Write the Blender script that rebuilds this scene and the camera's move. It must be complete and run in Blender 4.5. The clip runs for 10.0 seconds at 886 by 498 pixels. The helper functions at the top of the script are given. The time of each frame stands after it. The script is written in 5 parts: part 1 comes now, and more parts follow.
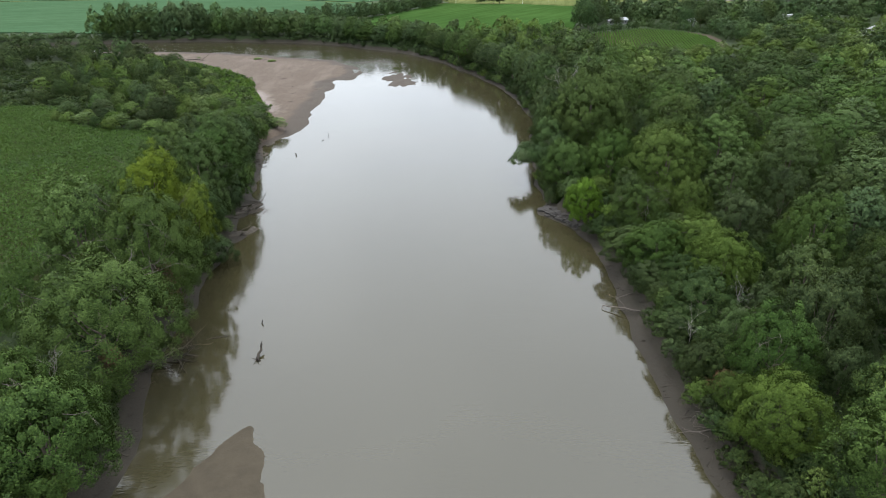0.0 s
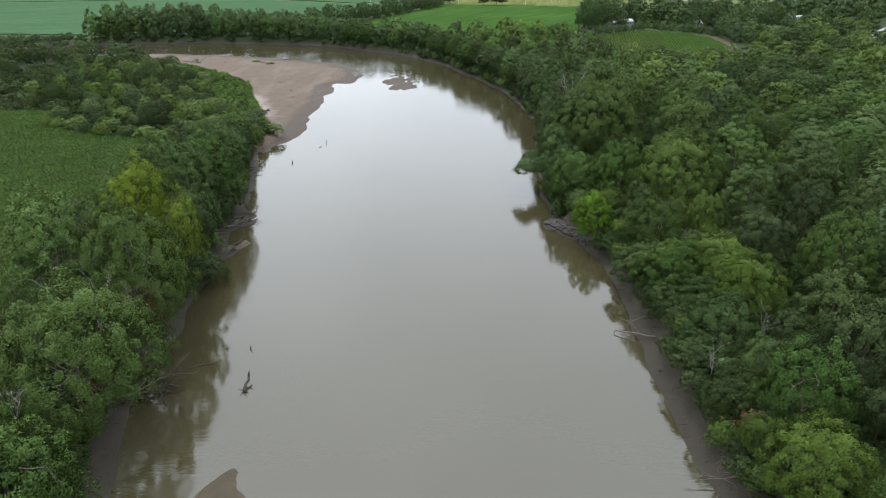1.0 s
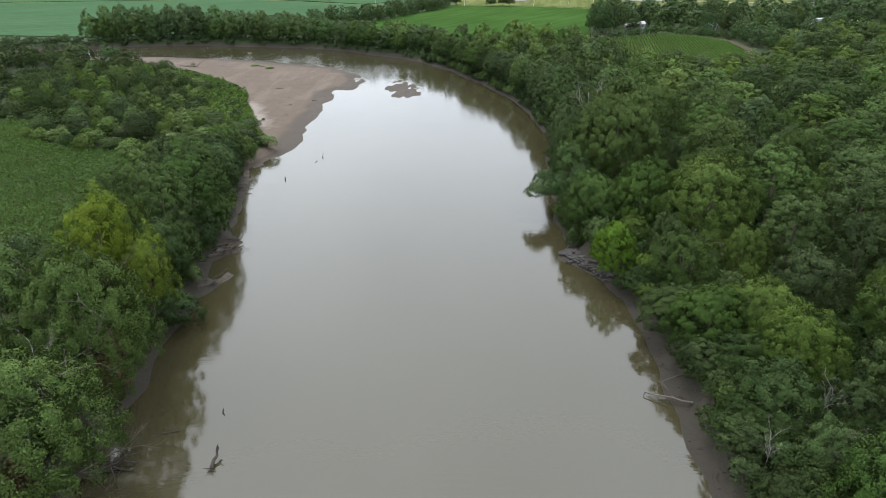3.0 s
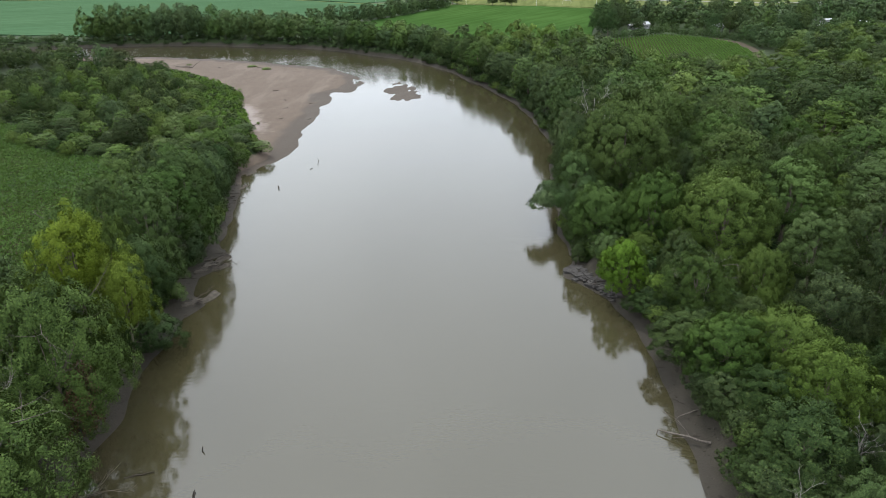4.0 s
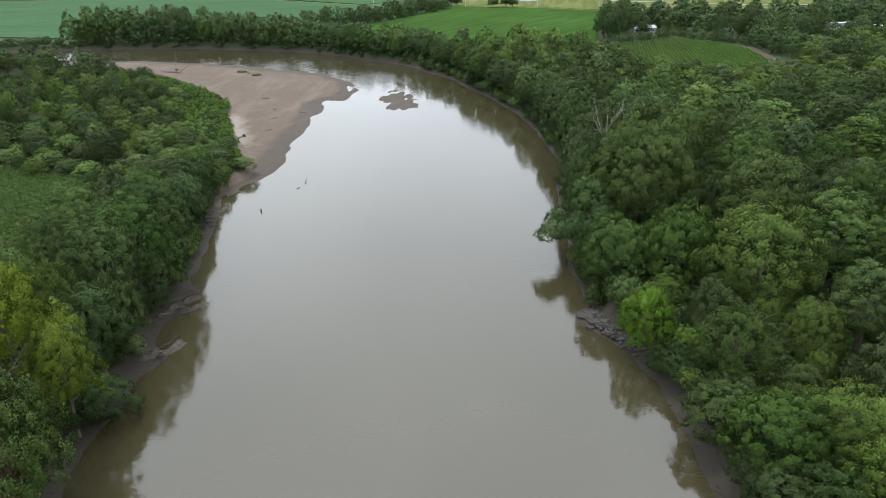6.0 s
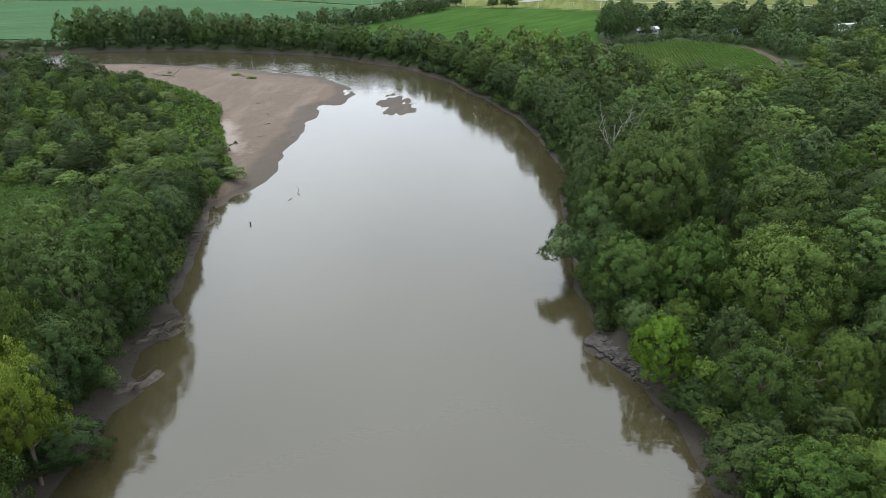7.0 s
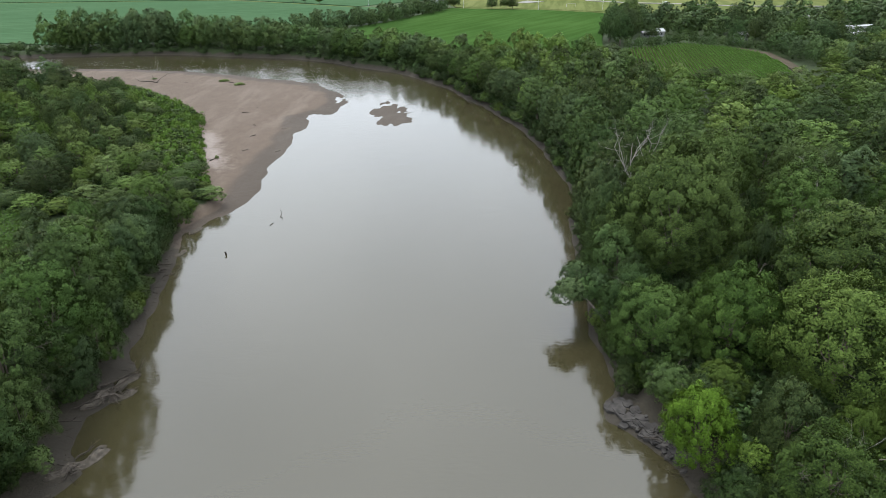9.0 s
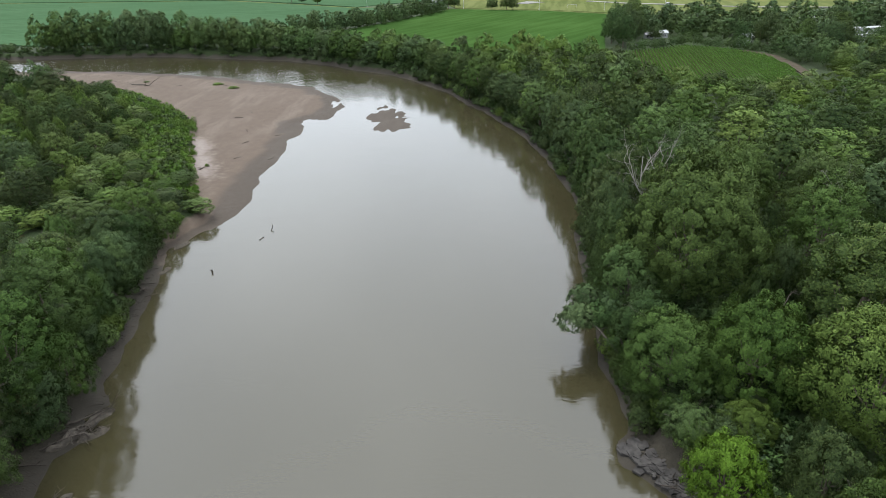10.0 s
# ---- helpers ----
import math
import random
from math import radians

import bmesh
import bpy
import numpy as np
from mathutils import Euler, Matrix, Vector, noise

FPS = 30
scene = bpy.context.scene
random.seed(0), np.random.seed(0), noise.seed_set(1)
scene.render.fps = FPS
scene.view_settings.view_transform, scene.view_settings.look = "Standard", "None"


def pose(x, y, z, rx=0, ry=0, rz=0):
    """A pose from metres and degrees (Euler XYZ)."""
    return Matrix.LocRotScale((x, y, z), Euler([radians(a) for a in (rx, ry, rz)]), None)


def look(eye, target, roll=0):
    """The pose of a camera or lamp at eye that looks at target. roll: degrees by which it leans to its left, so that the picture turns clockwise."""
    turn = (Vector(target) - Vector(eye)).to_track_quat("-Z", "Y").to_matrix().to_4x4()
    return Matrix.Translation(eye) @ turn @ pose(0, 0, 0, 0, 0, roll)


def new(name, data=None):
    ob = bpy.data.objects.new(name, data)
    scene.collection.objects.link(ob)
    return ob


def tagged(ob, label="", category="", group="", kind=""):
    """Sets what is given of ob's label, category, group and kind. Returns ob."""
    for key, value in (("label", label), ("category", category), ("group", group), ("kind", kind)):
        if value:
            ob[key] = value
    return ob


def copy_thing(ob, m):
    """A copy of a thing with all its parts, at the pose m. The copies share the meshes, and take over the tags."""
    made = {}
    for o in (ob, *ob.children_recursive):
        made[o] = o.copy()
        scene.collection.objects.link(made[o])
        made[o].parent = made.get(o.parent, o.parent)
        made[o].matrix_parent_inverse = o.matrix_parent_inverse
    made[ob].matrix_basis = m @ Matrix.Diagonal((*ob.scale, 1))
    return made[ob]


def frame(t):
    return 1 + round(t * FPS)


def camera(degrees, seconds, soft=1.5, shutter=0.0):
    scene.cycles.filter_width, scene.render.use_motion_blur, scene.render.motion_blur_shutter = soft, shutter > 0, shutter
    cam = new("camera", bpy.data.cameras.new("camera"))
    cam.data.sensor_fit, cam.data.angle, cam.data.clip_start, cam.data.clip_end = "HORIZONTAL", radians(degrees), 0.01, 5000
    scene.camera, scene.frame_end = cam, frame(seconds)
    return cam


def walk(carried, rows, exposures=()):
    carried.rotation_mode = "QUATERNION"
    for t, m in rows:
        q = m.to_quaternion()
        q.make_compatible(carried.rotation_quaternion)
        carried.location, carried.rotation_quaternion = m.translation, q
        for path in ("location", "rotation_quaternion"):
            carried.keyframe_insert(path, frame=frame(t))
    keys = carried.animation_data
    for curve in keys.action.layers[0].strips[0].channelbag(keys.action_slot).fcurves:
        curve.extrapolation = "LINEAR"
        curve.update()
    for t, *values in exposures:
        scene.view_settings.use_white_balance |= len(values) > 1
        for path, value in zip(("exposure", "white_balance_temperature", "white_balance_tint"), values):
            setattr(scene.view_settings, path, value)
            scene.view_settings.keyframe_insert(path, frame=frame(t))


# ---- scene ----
cam = camera(72.0, 10.0, soft=0.8)
PATH = [
    (0, (0.005, -3.937, 50.26), (-0.012, -2.146, 49.372), -1.5),
    (0.5, (0.051, -0.649, 50.237), (0.031, 1.143, 49.349), -1.5),
    (1, (0.108, 2.665, 50.219), (0.085, 4.457, 49.332), -1.5),
    (1.5, (0.205, 6.033, 50.238), (0.177, 7.824, 49.35), -1.4),
    (2, (0.284, 9.35, 50.259), (0.25, 11.142, 49.37), -1.5),
    (2.5, (0.278, 12.652, 50.303), (0.239, 14.443, 49.414), -1.4),
    (2.7, (0.312, 13.97, 50.313), (0.272, 15.762, 49.426), -1.5),
    (4, (0.723, 22.327, 50.605), (0.679, 24.117, 49.713), -1.4),
    (4.5, (0.832, 25.644, 50.704), (0.789, 27.433, 49.812), -1.4),
    (5, (0.842, 29.14, 50.731), (0.799, 30.929, 49.838), -1.4),
    (5.5, (0.802, 32.659, 50.762), (0.76, 34.448, 49.87), -1.3),
    (7, (0.961, 43.194, 50.742), (0.921, 44.983, 49.85), -1.3),
    (7.5, (1.021, 46.58, 50.688), (0.983, 48.369, 49.795), -1.4),
    (8, (1.101, 50.007, 50.655), (1.063, 51.797, 49.762), -1.4),
    (8.5, (1.167, 53.538, 50.585), (1.129, 55.327, 49.693), -1.3),
    (9, (1.209, 57.058, 50.517), (1.172, 58.847, 49.625), -1.4),
    (9.5, (1.261, 60.527, 50.492), (1.225, 62.316, 49.6), -1.4),
    (10, (1.297, 63.914, 50.504), (1.261, 65.703, 49.612), -1.4),
]
walk(cam, [(t, look(eye, target, roll)) for t, eye, target, roll in PATH])

# ---- light ----
SUN_EL, SUN_AZ = radians(61), radians(335)
world = bpy.data.worlds.new("overcast_sky")
scene.world = world
world.use_nodes = True
wn, wl = world.node_tree.nodes, world.node_tree.links
sky = wn.new("ShaderNodeTexSky")
sky.sky_type, sky.sun_disc = "NISHITA", False
sky.sun_elevation, sky.sun_rotation = SUN_EL, SUN_AZ
bg_sky = wn["Background"]
bg_sky.inputs["Strength"].default_value = 0.05
wl.new(sky.outputs["Color"], bg_sky.inputs["Color"])
tc = wn.new("ShaderNodeTexCoord")
cl = wn.new("ShaderNodeTexNoise")
cl.inputs["Scale"].default_value, cl.inputs["Detail"].default_value = 2.2, 5
wl.new(tc.outputs["Generated"], cl.inputs["Vector"])
cr = wn.new("ShaderNodeValToRGB")
cr.color_ramp.elements[0].position, cr.color_ramp.elements[1].position = 0.3, 0.72
cr.color_ramp.elements[0].color, cr.color_ramp.elements[1].color = (0.76, 0.81, 0.88, 1), (0.95, 1.0, 1.06, 1)
wl.new(cl.outputs["Fac"], cr.inputs["Fac"])
bg_cloud = wn.new("ShaderNodeBackground")
bg_cloud.inputs["Strength"].default_value = 2.78
sep = wn.new("ShaderNodeSeparateXYZ")
wl.new(tc.outputs["Generated"], sep.inputs[0])
rise = wn.new("ShaderNodeMapRange")
rise.inputs[1].default_value, rise.inputs[2].default_value, rise.inputs[3].default_value, rise.inputs[4].default_value = 0.0, 1.0, 0.62, 1.72
wl.new(sep.outputs["Z"], rise.inputs[0])
lit = wn.new("ShaderNodeVectorMath")
lit.operation = "SCALE"
wl.new(cr.outputs["Color"], lit.inputs[0])
wl.new(rise.outputs[0], lit.inputs["Scale"])
wl.new(lit.outputs[0], bg_cloud.inputs["Color"])
add = wn.new("ShaderNodeAddShader")
wl.new(bg_sky.outputs[0], add.inputs[0])
wl.new(bg_cloud.outputs[0], add.inputs[1])
wl.new(add.outputs[0], wn["World Output"].inputs["Surface"])

sun = new("sun", bpy.data.lights.new("sun", "SUN"))
sun.data.energy, sun.data.angle, sun.data.color = 2.8, radians(18), (1.0, 0.97, 0.92)
sun.matrix_world = look((0, 0, 0), (-math.sin(SUN_AZ) * math.cos(SUN_EL), -math.cos(SUN_AZ) * math.cos(SUN_EL), -math.sin(SUN_EL)))


# ---- materials ----
class Nodes:
    """Short hands for building a node material."""

    def __init__(self, name):
        self.mat = bpy.data.materials.new(name)
        self.mat.use_nodes = True
        self.n, self.l = self.mat.node_tree.nodes, self.mat.node_tree.links
        self.bsdf, self.out = self.n["Principled BSDF"], self.n["Material Output"]

    def set(self, node, key, value):
        if isinstance(value, bpy.types.NodeSocket):
            self.l.new(value, node.inputs[key])
        else:
            node.inputs[key].default_value = value

    def pos(self):
        return self.n.new("ShaderNodeNewGeometry").outputs["Position"]

    def noise(self, scale, detail=4, rough=0.55, vector=None, stretch=None):
        v = vector if vector is not None else self.pos()
        if stretch:
            m = self.n.new("ShaderNodeMapping")
            m.inputs["Scale"].default_value = stretch
            self.l.new(v, m.inputs["Vector"])
            v = m.outputs[0]
        t = self.n.new("ShaderNodeTexNoise")
        t.inputs["Scale"].default_value, t.inputs["Detail"].default_value, t.inputs["Roughness"].default_value = scale, detail, rough
        self.l.new(v, t.inputs["Vector"])
        return t.outputs["Fac"]

    def ramp(self, fac, *stops):
        r = self.n.new("ShaderNodeValToRGB")
        e = r.color_ramp.elements
        while len(e) < len(stops):
            e.new(0.5)
        for i, (p, c) in enumerate(stops):
            e[i].position, e[i].color = p, (*c, 1) if len(c) == 3 else c
        self.l.new(fac, r.inputs["Fac"])
        return r.outputs["Color"]

    def mix(self, fac, a, b, mode="MIX"):
        m = self.n.new("ShaderNodeMix")
        m.data_type, m.blend_type = "RGBA", mode
        for k, v in ((0, fac), (6, a), (7, b)):
            if isinstance(v, bpy.types.NodeSocket):
                self.l.new(v, m.inputs[k])
            else:
                m.inputs[k].default_value = (*v, 1) if isinstance(v, tuple) and len(v) == 3 else v
        return m.outputs[2]

    def math(self, op, a, b=0.0, clamp=False):
        m = self.n.new("ShaderNodeMath")
        m.operation, m.use_clamp = op, clamp
        self.set(m, 0, a)
        self.set(m, 1, b)
        return m.outputs[0]

    def attr(self, name):
        a = self.n.new("ShaderNodeAttribute")
        a.attribute_name = name
        return a.outputs["Fac"]

    def bump(self, height, strength=0.5, distance=0.1):
        b = self.n.new("ShaderNodeBump")
        b.inputs["Strength"].default_value, b.inputs["Distance"].default_value = strength, distance
        self.l.new(height, b.inputs["Height"])
        self.l.new(b.outputs[0], self.bsdf.inputs["Normal"])

    def finish(self, color, rough=0.9, spec=0.3):
        self.set(self.bsdf, "Base Color", color)
        self.set(self.bsdf, "Roughness", rough)
        self.bsdf.inputs["Specular IOR Level"].default_value = spec
        return self.mat


def foliage(name, dark, mid, light, see=0.05, vary=1.0):
    """Leaves: colour differs leaf by leaf, bough by bough and tree by tree; some light shines through."""
    k = Nodes(name)
    isl = k.n.new("ShaderNodeNewGeometry").outputs["Random Per Island"]
    tree = k.math("FRACT", k.math("ADD", k.n.new("ShaderNodeObjectInfo").outputs["Random"], k.attr("tree")))
    big, small, leafy = k.noise(0.11, 2), k.noise(0.8, 3), k.ramp(k.noise(4.5, 3, 0.7), (0.36, (0, 0, 0)), (0.64, (1, 1, 1)))
    f = k.math("ADD", k.math("MULTIPLY", isl, 0.22), k.math("MULTIPLY", small, 0.14))
    f = k.math("ADD", f, k.math("MULTIPLY", big, 0.28))
    f = k.math("ADD", k.math("ADD", f, 0.155), k.math("MULTIPLY", leafy, 0.06))
    c = k.ramp(f, (0.34, dark), (0.51, mid), (0.68, light))
    hs = k.n.new("ShaderNodeHueSaturation")
    for key, centre, spread, beat in (("Hue", 0.480, -0.02, 1.0), ("Saturation", 1.09, -0.2, 3.77), ("Value", 0.725, 0.32, 7.31)):
        chance = k.math("SUBTRACT", k.math("FRACT", k.math("MULTIPLY", tree, beat)), 0.5)
        k.set(hs, key, k.math("ADD", k.math("MULTIPLY", chance, spread * vary), centre))
    k.set(hs, "Color", c)
    c = hs.outputs[0]
    k.finish(c, 0.7, 0.05)
    tr = k.n.new("ShaderNodeBsdfTranslucent")
    k.set(tr, "Color", k.mix(0.5, c, (0.13, 0.18, 0.015)))
    ms = k.n.new("ShaderNodeMixShader")
    ms.inputs[0].default_value = see
    k.l.new(k.bsdf.outputs[0], ms.inputs[1])
    k.l.new(tr.outputs[0], ms.inputs[2])
    k.l.new(ms.outputs[0], k.out.inputs["Surface"])
    return k.mat


M_LEAF = foliage("leaf_green", (0.0066, 0.0148, 0.0062), (0.0310, 0.0550, 0.0205), (0.0780, 0.1140, 0.0420))
M_GREY = foliage("leaf_grey_green", (0.0113, 0.0258, 0.0091), (0.0443, 0.0834, 0.0263), (0.0927, 0.1501, 0.0532))
M_BRIGHT = foliage("leaf_fresh_green", (0.0190, 0.0410, 0.0085), (0.0670, 0.1400, 0.0270), (0.1250, 0.2330, 0.0500), 0.15, 0.4)
M_YELLOW = foliage("leaf_yellow_green", (0.0300, 0.0510, 0.0090), (0.0850, 0.1380, 0.0260), (0.1440, 0.2120, 0.0450), 0.12, 0.3)
M_COTTON = foliage("leaf_cottonwood", (0.0130, 0.0262, 0.0098), (0.0500, 0.0850, 0.0280), (0.1020, 0.1520, 0.0520), vary=0.25)
M_MAPLE = foliage("leaf_silver_maple", (0.0100, 0.0235, 0.0070), (0.0380, 0.0770, 0.0212), (0.0790, 0.1350, 0.0400), vary=0.3)
M_LIME = foliage("leaf_light_green", (0.0140, 0.0300, 0.0080), (0.0500, 0.0890, 0.0230), (0.0960, 0.1510, 0.0420), vary=0.3)
M_SHRUB = foliage("leaf_shrub", (0.0195, 0.0400, 0.0125), (0.0670, 0.1130, 0.0345), (0.1160, 0.1740, 0.0560))
M_DARK = foliage("leaf_dark_green", (0.0130, 0.0268, 0.0116), (0.0430, 0.0790, 0.0322), (0.0910, 0.1410, 0.0600))
M_CORN = foliage("corn_leaf", (0.0165, 0.0465, 0.0095), (0.0305, 0.0780, 0.0165), (0.0480, 0.1090, 0.0250), 0.12)
M_YOUNG = foliage("young_corn_leaf", (0.034, 0.082, 0.024), (0.068, 0.150, 0.042), (0.100, 0.200, 0.060), 0.12)
M_SCRUB = foliage("willow_scrub_leaf", (0.0263, 0.0610, 0.0147), (0.0656, 0.1299, 0.0330), (0.1116, 0.1988, 0.0585), 0.12)
M_BROWN = foliage("dead_leaf", (0.045, 0.031, 0.019), (0.092, 0.063, 0.040), (0.145, 0.100, 0.066), 0.1)


def bark_material():
    k = Nodes("bark")
    f = k.noise(3.0, 6, 0.6, stretch=(1, 1, 0.25))
    k.bump(f, 0.6, 0.05)
    return k.finish(k.ramp(f, (0.3, (0.035, 0.028, 0.021)), (0.7, (0.11, 0.092, 0.075))), 0.95, 0.2)


def deadwood_material(name, a, b):
    k = Nodes(name)
    f = k.noise(4.0, 6, 0.6, stretch=(1, 1, 0.3))
    k.bump(f, 0.5, 0.03)
    return k.finish(k.ramp(f, (0.3, a), (0.7, b)), 0.9, 0.2)


def ground_material():
    """River mud, bar sand, woodland floor and meadow, told apart by soft masks with broken edges."""
    k = Nodes("ground_earth")
    fine, mid, wide = k.noise(5.0, 6, 0.65), k.noise(0.6, 5, 0.6), k.noise(0.045, 4)
    streak = k.noise(0.12, 6, 0.62, stretch=(1.0, 0.22, 1.0))
    sand = k.ramp(mid, (0.25, (0.050, 0.0380, 0.0285)), (0.75, (0.073, 0.0555, 0.0420)))
    sand = k.mix(k.math("MULTIPLY", streak, 0.75), sand, (0.060, 0.0455, 0.0345))
    pale = k.ramp(streak, (0.5, (0, 0, 0)), (0.66, (1, 1, 1)))
    sand = k.mix(k.math("MULTIPLY", pale, 0.4), sand, (0.108, 0.088, 0.072))
    mud = k.ramp(mid, (0.25, (0.0118, 0.0105, 0.0074)), (0.75, (0.029, 0.0256, 0.0182)))
    mud = k.mix(0.6, mud, k.ramp(fine, (0.3, (0.0098, 0.0089, 0.0068)), (0.7, (0.039, 0.0342, 0.0250))))
    floor = k.ramp(fine, (0.3, (0.008, 0.013, 0.004)), (0.55, (0.016, 0.026, 0.008)), (0.8, (0.028, 0.036, 0.014)))
    grass = k.ramp(mid, (0.3, (0.012, 0.025, 0.006)), (0.7, (0.022, 0.038, 0.010)))
    grass = k.mix(k.math("MULTIPLY", wide, 0.8), grass, (0.026, 0.036, 0.012))

    def edge(name, amount=0.5, soft=0.1):
        s = k.math("ADD", k.attr(name), k.math("MULTIPLY", k.math("SUBTRACT", mid, 0.5), amount))
        m = k.n.new("ShaderNodeMapRange")
        m.interpolation_type = "SMOOTHSTEP"
        m.inputs[1].default_value, m.inputs[2].default_value = 0.5 - soft, 0.5 + soft
        k.l.new(s, m.inputs[0])
        return m.outputs[0]

    c = k.mix(edge("meadow", 0.3), floor, grass)
    c = k.mix(edge("mud"), c, mud)
    c = k.mix(edge("sand", 0.35), c, sand)
    wet = edge("wet", 0.5, 0.34)
    c = k.mix(k.math("MULTIPLY", wet, 0.9), c, k.mix(0.72, c, (0.022, 0.019, 0.015)))
    c = k.mix(edge("silt", 0.3), c, k.mix(mid, (0.020, 0.0165, 0.0108), (0.050, 0.0410, 0.0280)))
    c = k.mix(edge("pale", 0.7, 0.3), c, (0.135, 0.115, 0.102))
    k.bump(k.math("ADD", k.math("MULTIPLY", mid, 0.6), k.math("MULTIPLY", fine, 0.4)), 0.8, 0.3)
    rough = k.math("SUBTRACT", 0.95, k.math("MULTIPLY", wet, 0.08))
    return k.finish(c, rough, 0.15)


def water_material():
    """Silt-laden water: a dull olive-brown body under a clear gloss with faint ripples."""
    k = Nodes("river_water")
    swirl = k.noise(0.03, 4, 0.5, stretch=(1.0, 0.5, 1.0))
    c = k.ramp(swirl, (0.3, (0.0220, 0.0196, 0.0094)), (0.7, (0.0265, 0.0238, 0.0130)))
    rip = k.noise(1.3, 3, 0.5, stretch=(0.6, 1.6, 1.0))
    patch = k.ramp(k.noise(0.022, 4, 0.6), (0.42, (0.25, 0.25, 0.25)), (0.62, (1, 1, 1)))
    slow = k.noise(0.25, 2, 0.5)
    h = k.math("ADD", k.math("MULTIPLY", rip, patch), k.math("MULTIPLY", slow, 0.8))
    sep = k.n.new("ShaderNodeSeparateXYZ")
    k.l.new(k.pos(), sep.inputs[0])
    riffle = k.n.new("ShaderNodeMapRange")
    riffle.inputs[1].default_value, riffle.inputs[2].default_value, riffle.inputs[3].default_value, riffle.inputs[4].default_value = 285, 345, 1.0, 9.0
    k.l.new(sep.outputs["Y"], riffle.inputs[0])
    k.bump(k.math("MULTIPLY", h, riffle.outputs[0]), 0.1, 0.25)
    k.bsdf.inputs["IOR"].default_value = 1.333
    return k.finish(c, 0.07, 1.0)


def plain(name, a, b, scale=2.0, rough=0.8, spec=0.3, metal=0.0):
    k = Nodes(name)
    k.bsdf.inputs["Metallic"].default_value = metal
    f = k.noise(scale, 5)
    k.bump(f, 0.2, 0.02)
    return k.finish(k.ramp(f, (0.3, a), (0.7, b)), rough, spec)


def crop_material(name, a, b, turn, spacing):
    """A leafy crop seen from afar: drill rows, tramlines and patchy growth."""
    k = Nodes(name)
    m = k.n.new("ShaderNodeMapping")
    m.inputs["Rotation"].default_value = (0, 0, radians(turn))
    k.l.new(k.pos(), m.inputs["Vector"])
    rows = k.noise(1.0, 3, 0.5, m.outputs[0], (1 / spacing, 0.02, 1))
    wide = k.noise(0.012, 5, 0.6)
    fine = k.noise(0.9, 4, 0.6)
    c = k.ramp(wide, (0.3, a), (0.7, b))
    drill = k.ramp(rows, (0.42, (0, 0, 0)), (0.58, (1, 1, 1)))
    c = k.mix(k.math("MULTIPLY", drill, 0.8), c, (0.66, 0.7, 0.66), "MULTIPLY")
    c = k.mix(k.math("MULTIPLY", fine, 0.4), c, k.mix(0.4, c, (0.08, 0.13, 0.03)))
    k.bump(fine, 0.6, 0.3)
    return k.finish(c, 0.9, 0.0)


M_BARK = bark_material()
M_DEAD = deadwood_material("bleached_wood", (0.03, 0.025, 0.02), (0.095, 0.082, 0.07))
M_BLEACH = deadwood_material("sun_bleached_wood", (0.075, 0.069, 0.061), (0.19, 0.178, 0.162))
M_WET = deadwood_material("wet_driftwood", (0.012, 0.010, 0.008), (0.042, 0.035, 0.028))
M_GROUND = ground_material()
M_WATER = water_material()
M_ROCK = plain("grey_rock", (0.011, 0.0102, 0.0095), (0.046, 0.0425, 0.039), 1.2, 0.9, 0.2)
M_CLAY = plain("grey_clay", (0.020, 0.017, 0.013), (0.062, 0.053, 0.042), 2.2, 0.85, 0.2)
M_WHITE = plain("white_paint", (0.17, 0.178, 0.18), (0.23, 0.235, 0.235), 0.7, 0.6)
M_GREYROOF = plain("grey_shingle", (0.1, 0.1, 0.105), (0.16, 0.16, 0.165), 1.5)
M_WALL = plain("grey_siding", (0.24, 0.245, 0.25), (0.3, 0.305, 0.31), 0.8, 0.7)
M_GLASS = plain("window_glass", (0.03, 0.035, 0.04), (0.05, 0.055, 0.06), 0.5, 0.08, 0.6)
M_ROAD = plain("pale_road", (0.075, 0.072, 0.066), (0.105, 0.10, 0.094), 0.22)
M_METAL = plain("galvanised_metal", (0.3, 0.31, 0.32), (0.45, 0.46, 0.47), 3.0, 0.45, 0.5, 0.6)

# ---- plan of the river, in metres ----
LEFT_BANK = [(-37, -80), (-36, 30), (-35.5, 47), (-37.2, 53.5), (-40, 62), (-40.6, 70), (-40, 79), (-42, 88), (-41, 95), (-41.5, 101),
             (-39.3, 105), (-42.8, 108.5), (-43.8, 114), (-41.5, 117.3), (-44.3, 121), (-42, 123), (-44.5, 127), (-46, 138), (-47.2, 144),
             (-48.8, 151), (-50, 157), (-52, 164), (-52.6, 167), (-50.2, 169.5), (-47.9, 174.7), (-44.9, 181.7), (-44.6, 191), (-45.4, 208),
             (-45.2, 224), (-46.9, 237), (-45, 244), (-46.2, 257), (-41, 260), (-38.5, 266), (-37, 278.7), (-43.7, 297), (-53.4, 313.6),
             (-70, 324), (-92, 335), (-120, 348), (-150, 357), (-185, 365), (-240, 368), (-330, 362), (-520, 320)]
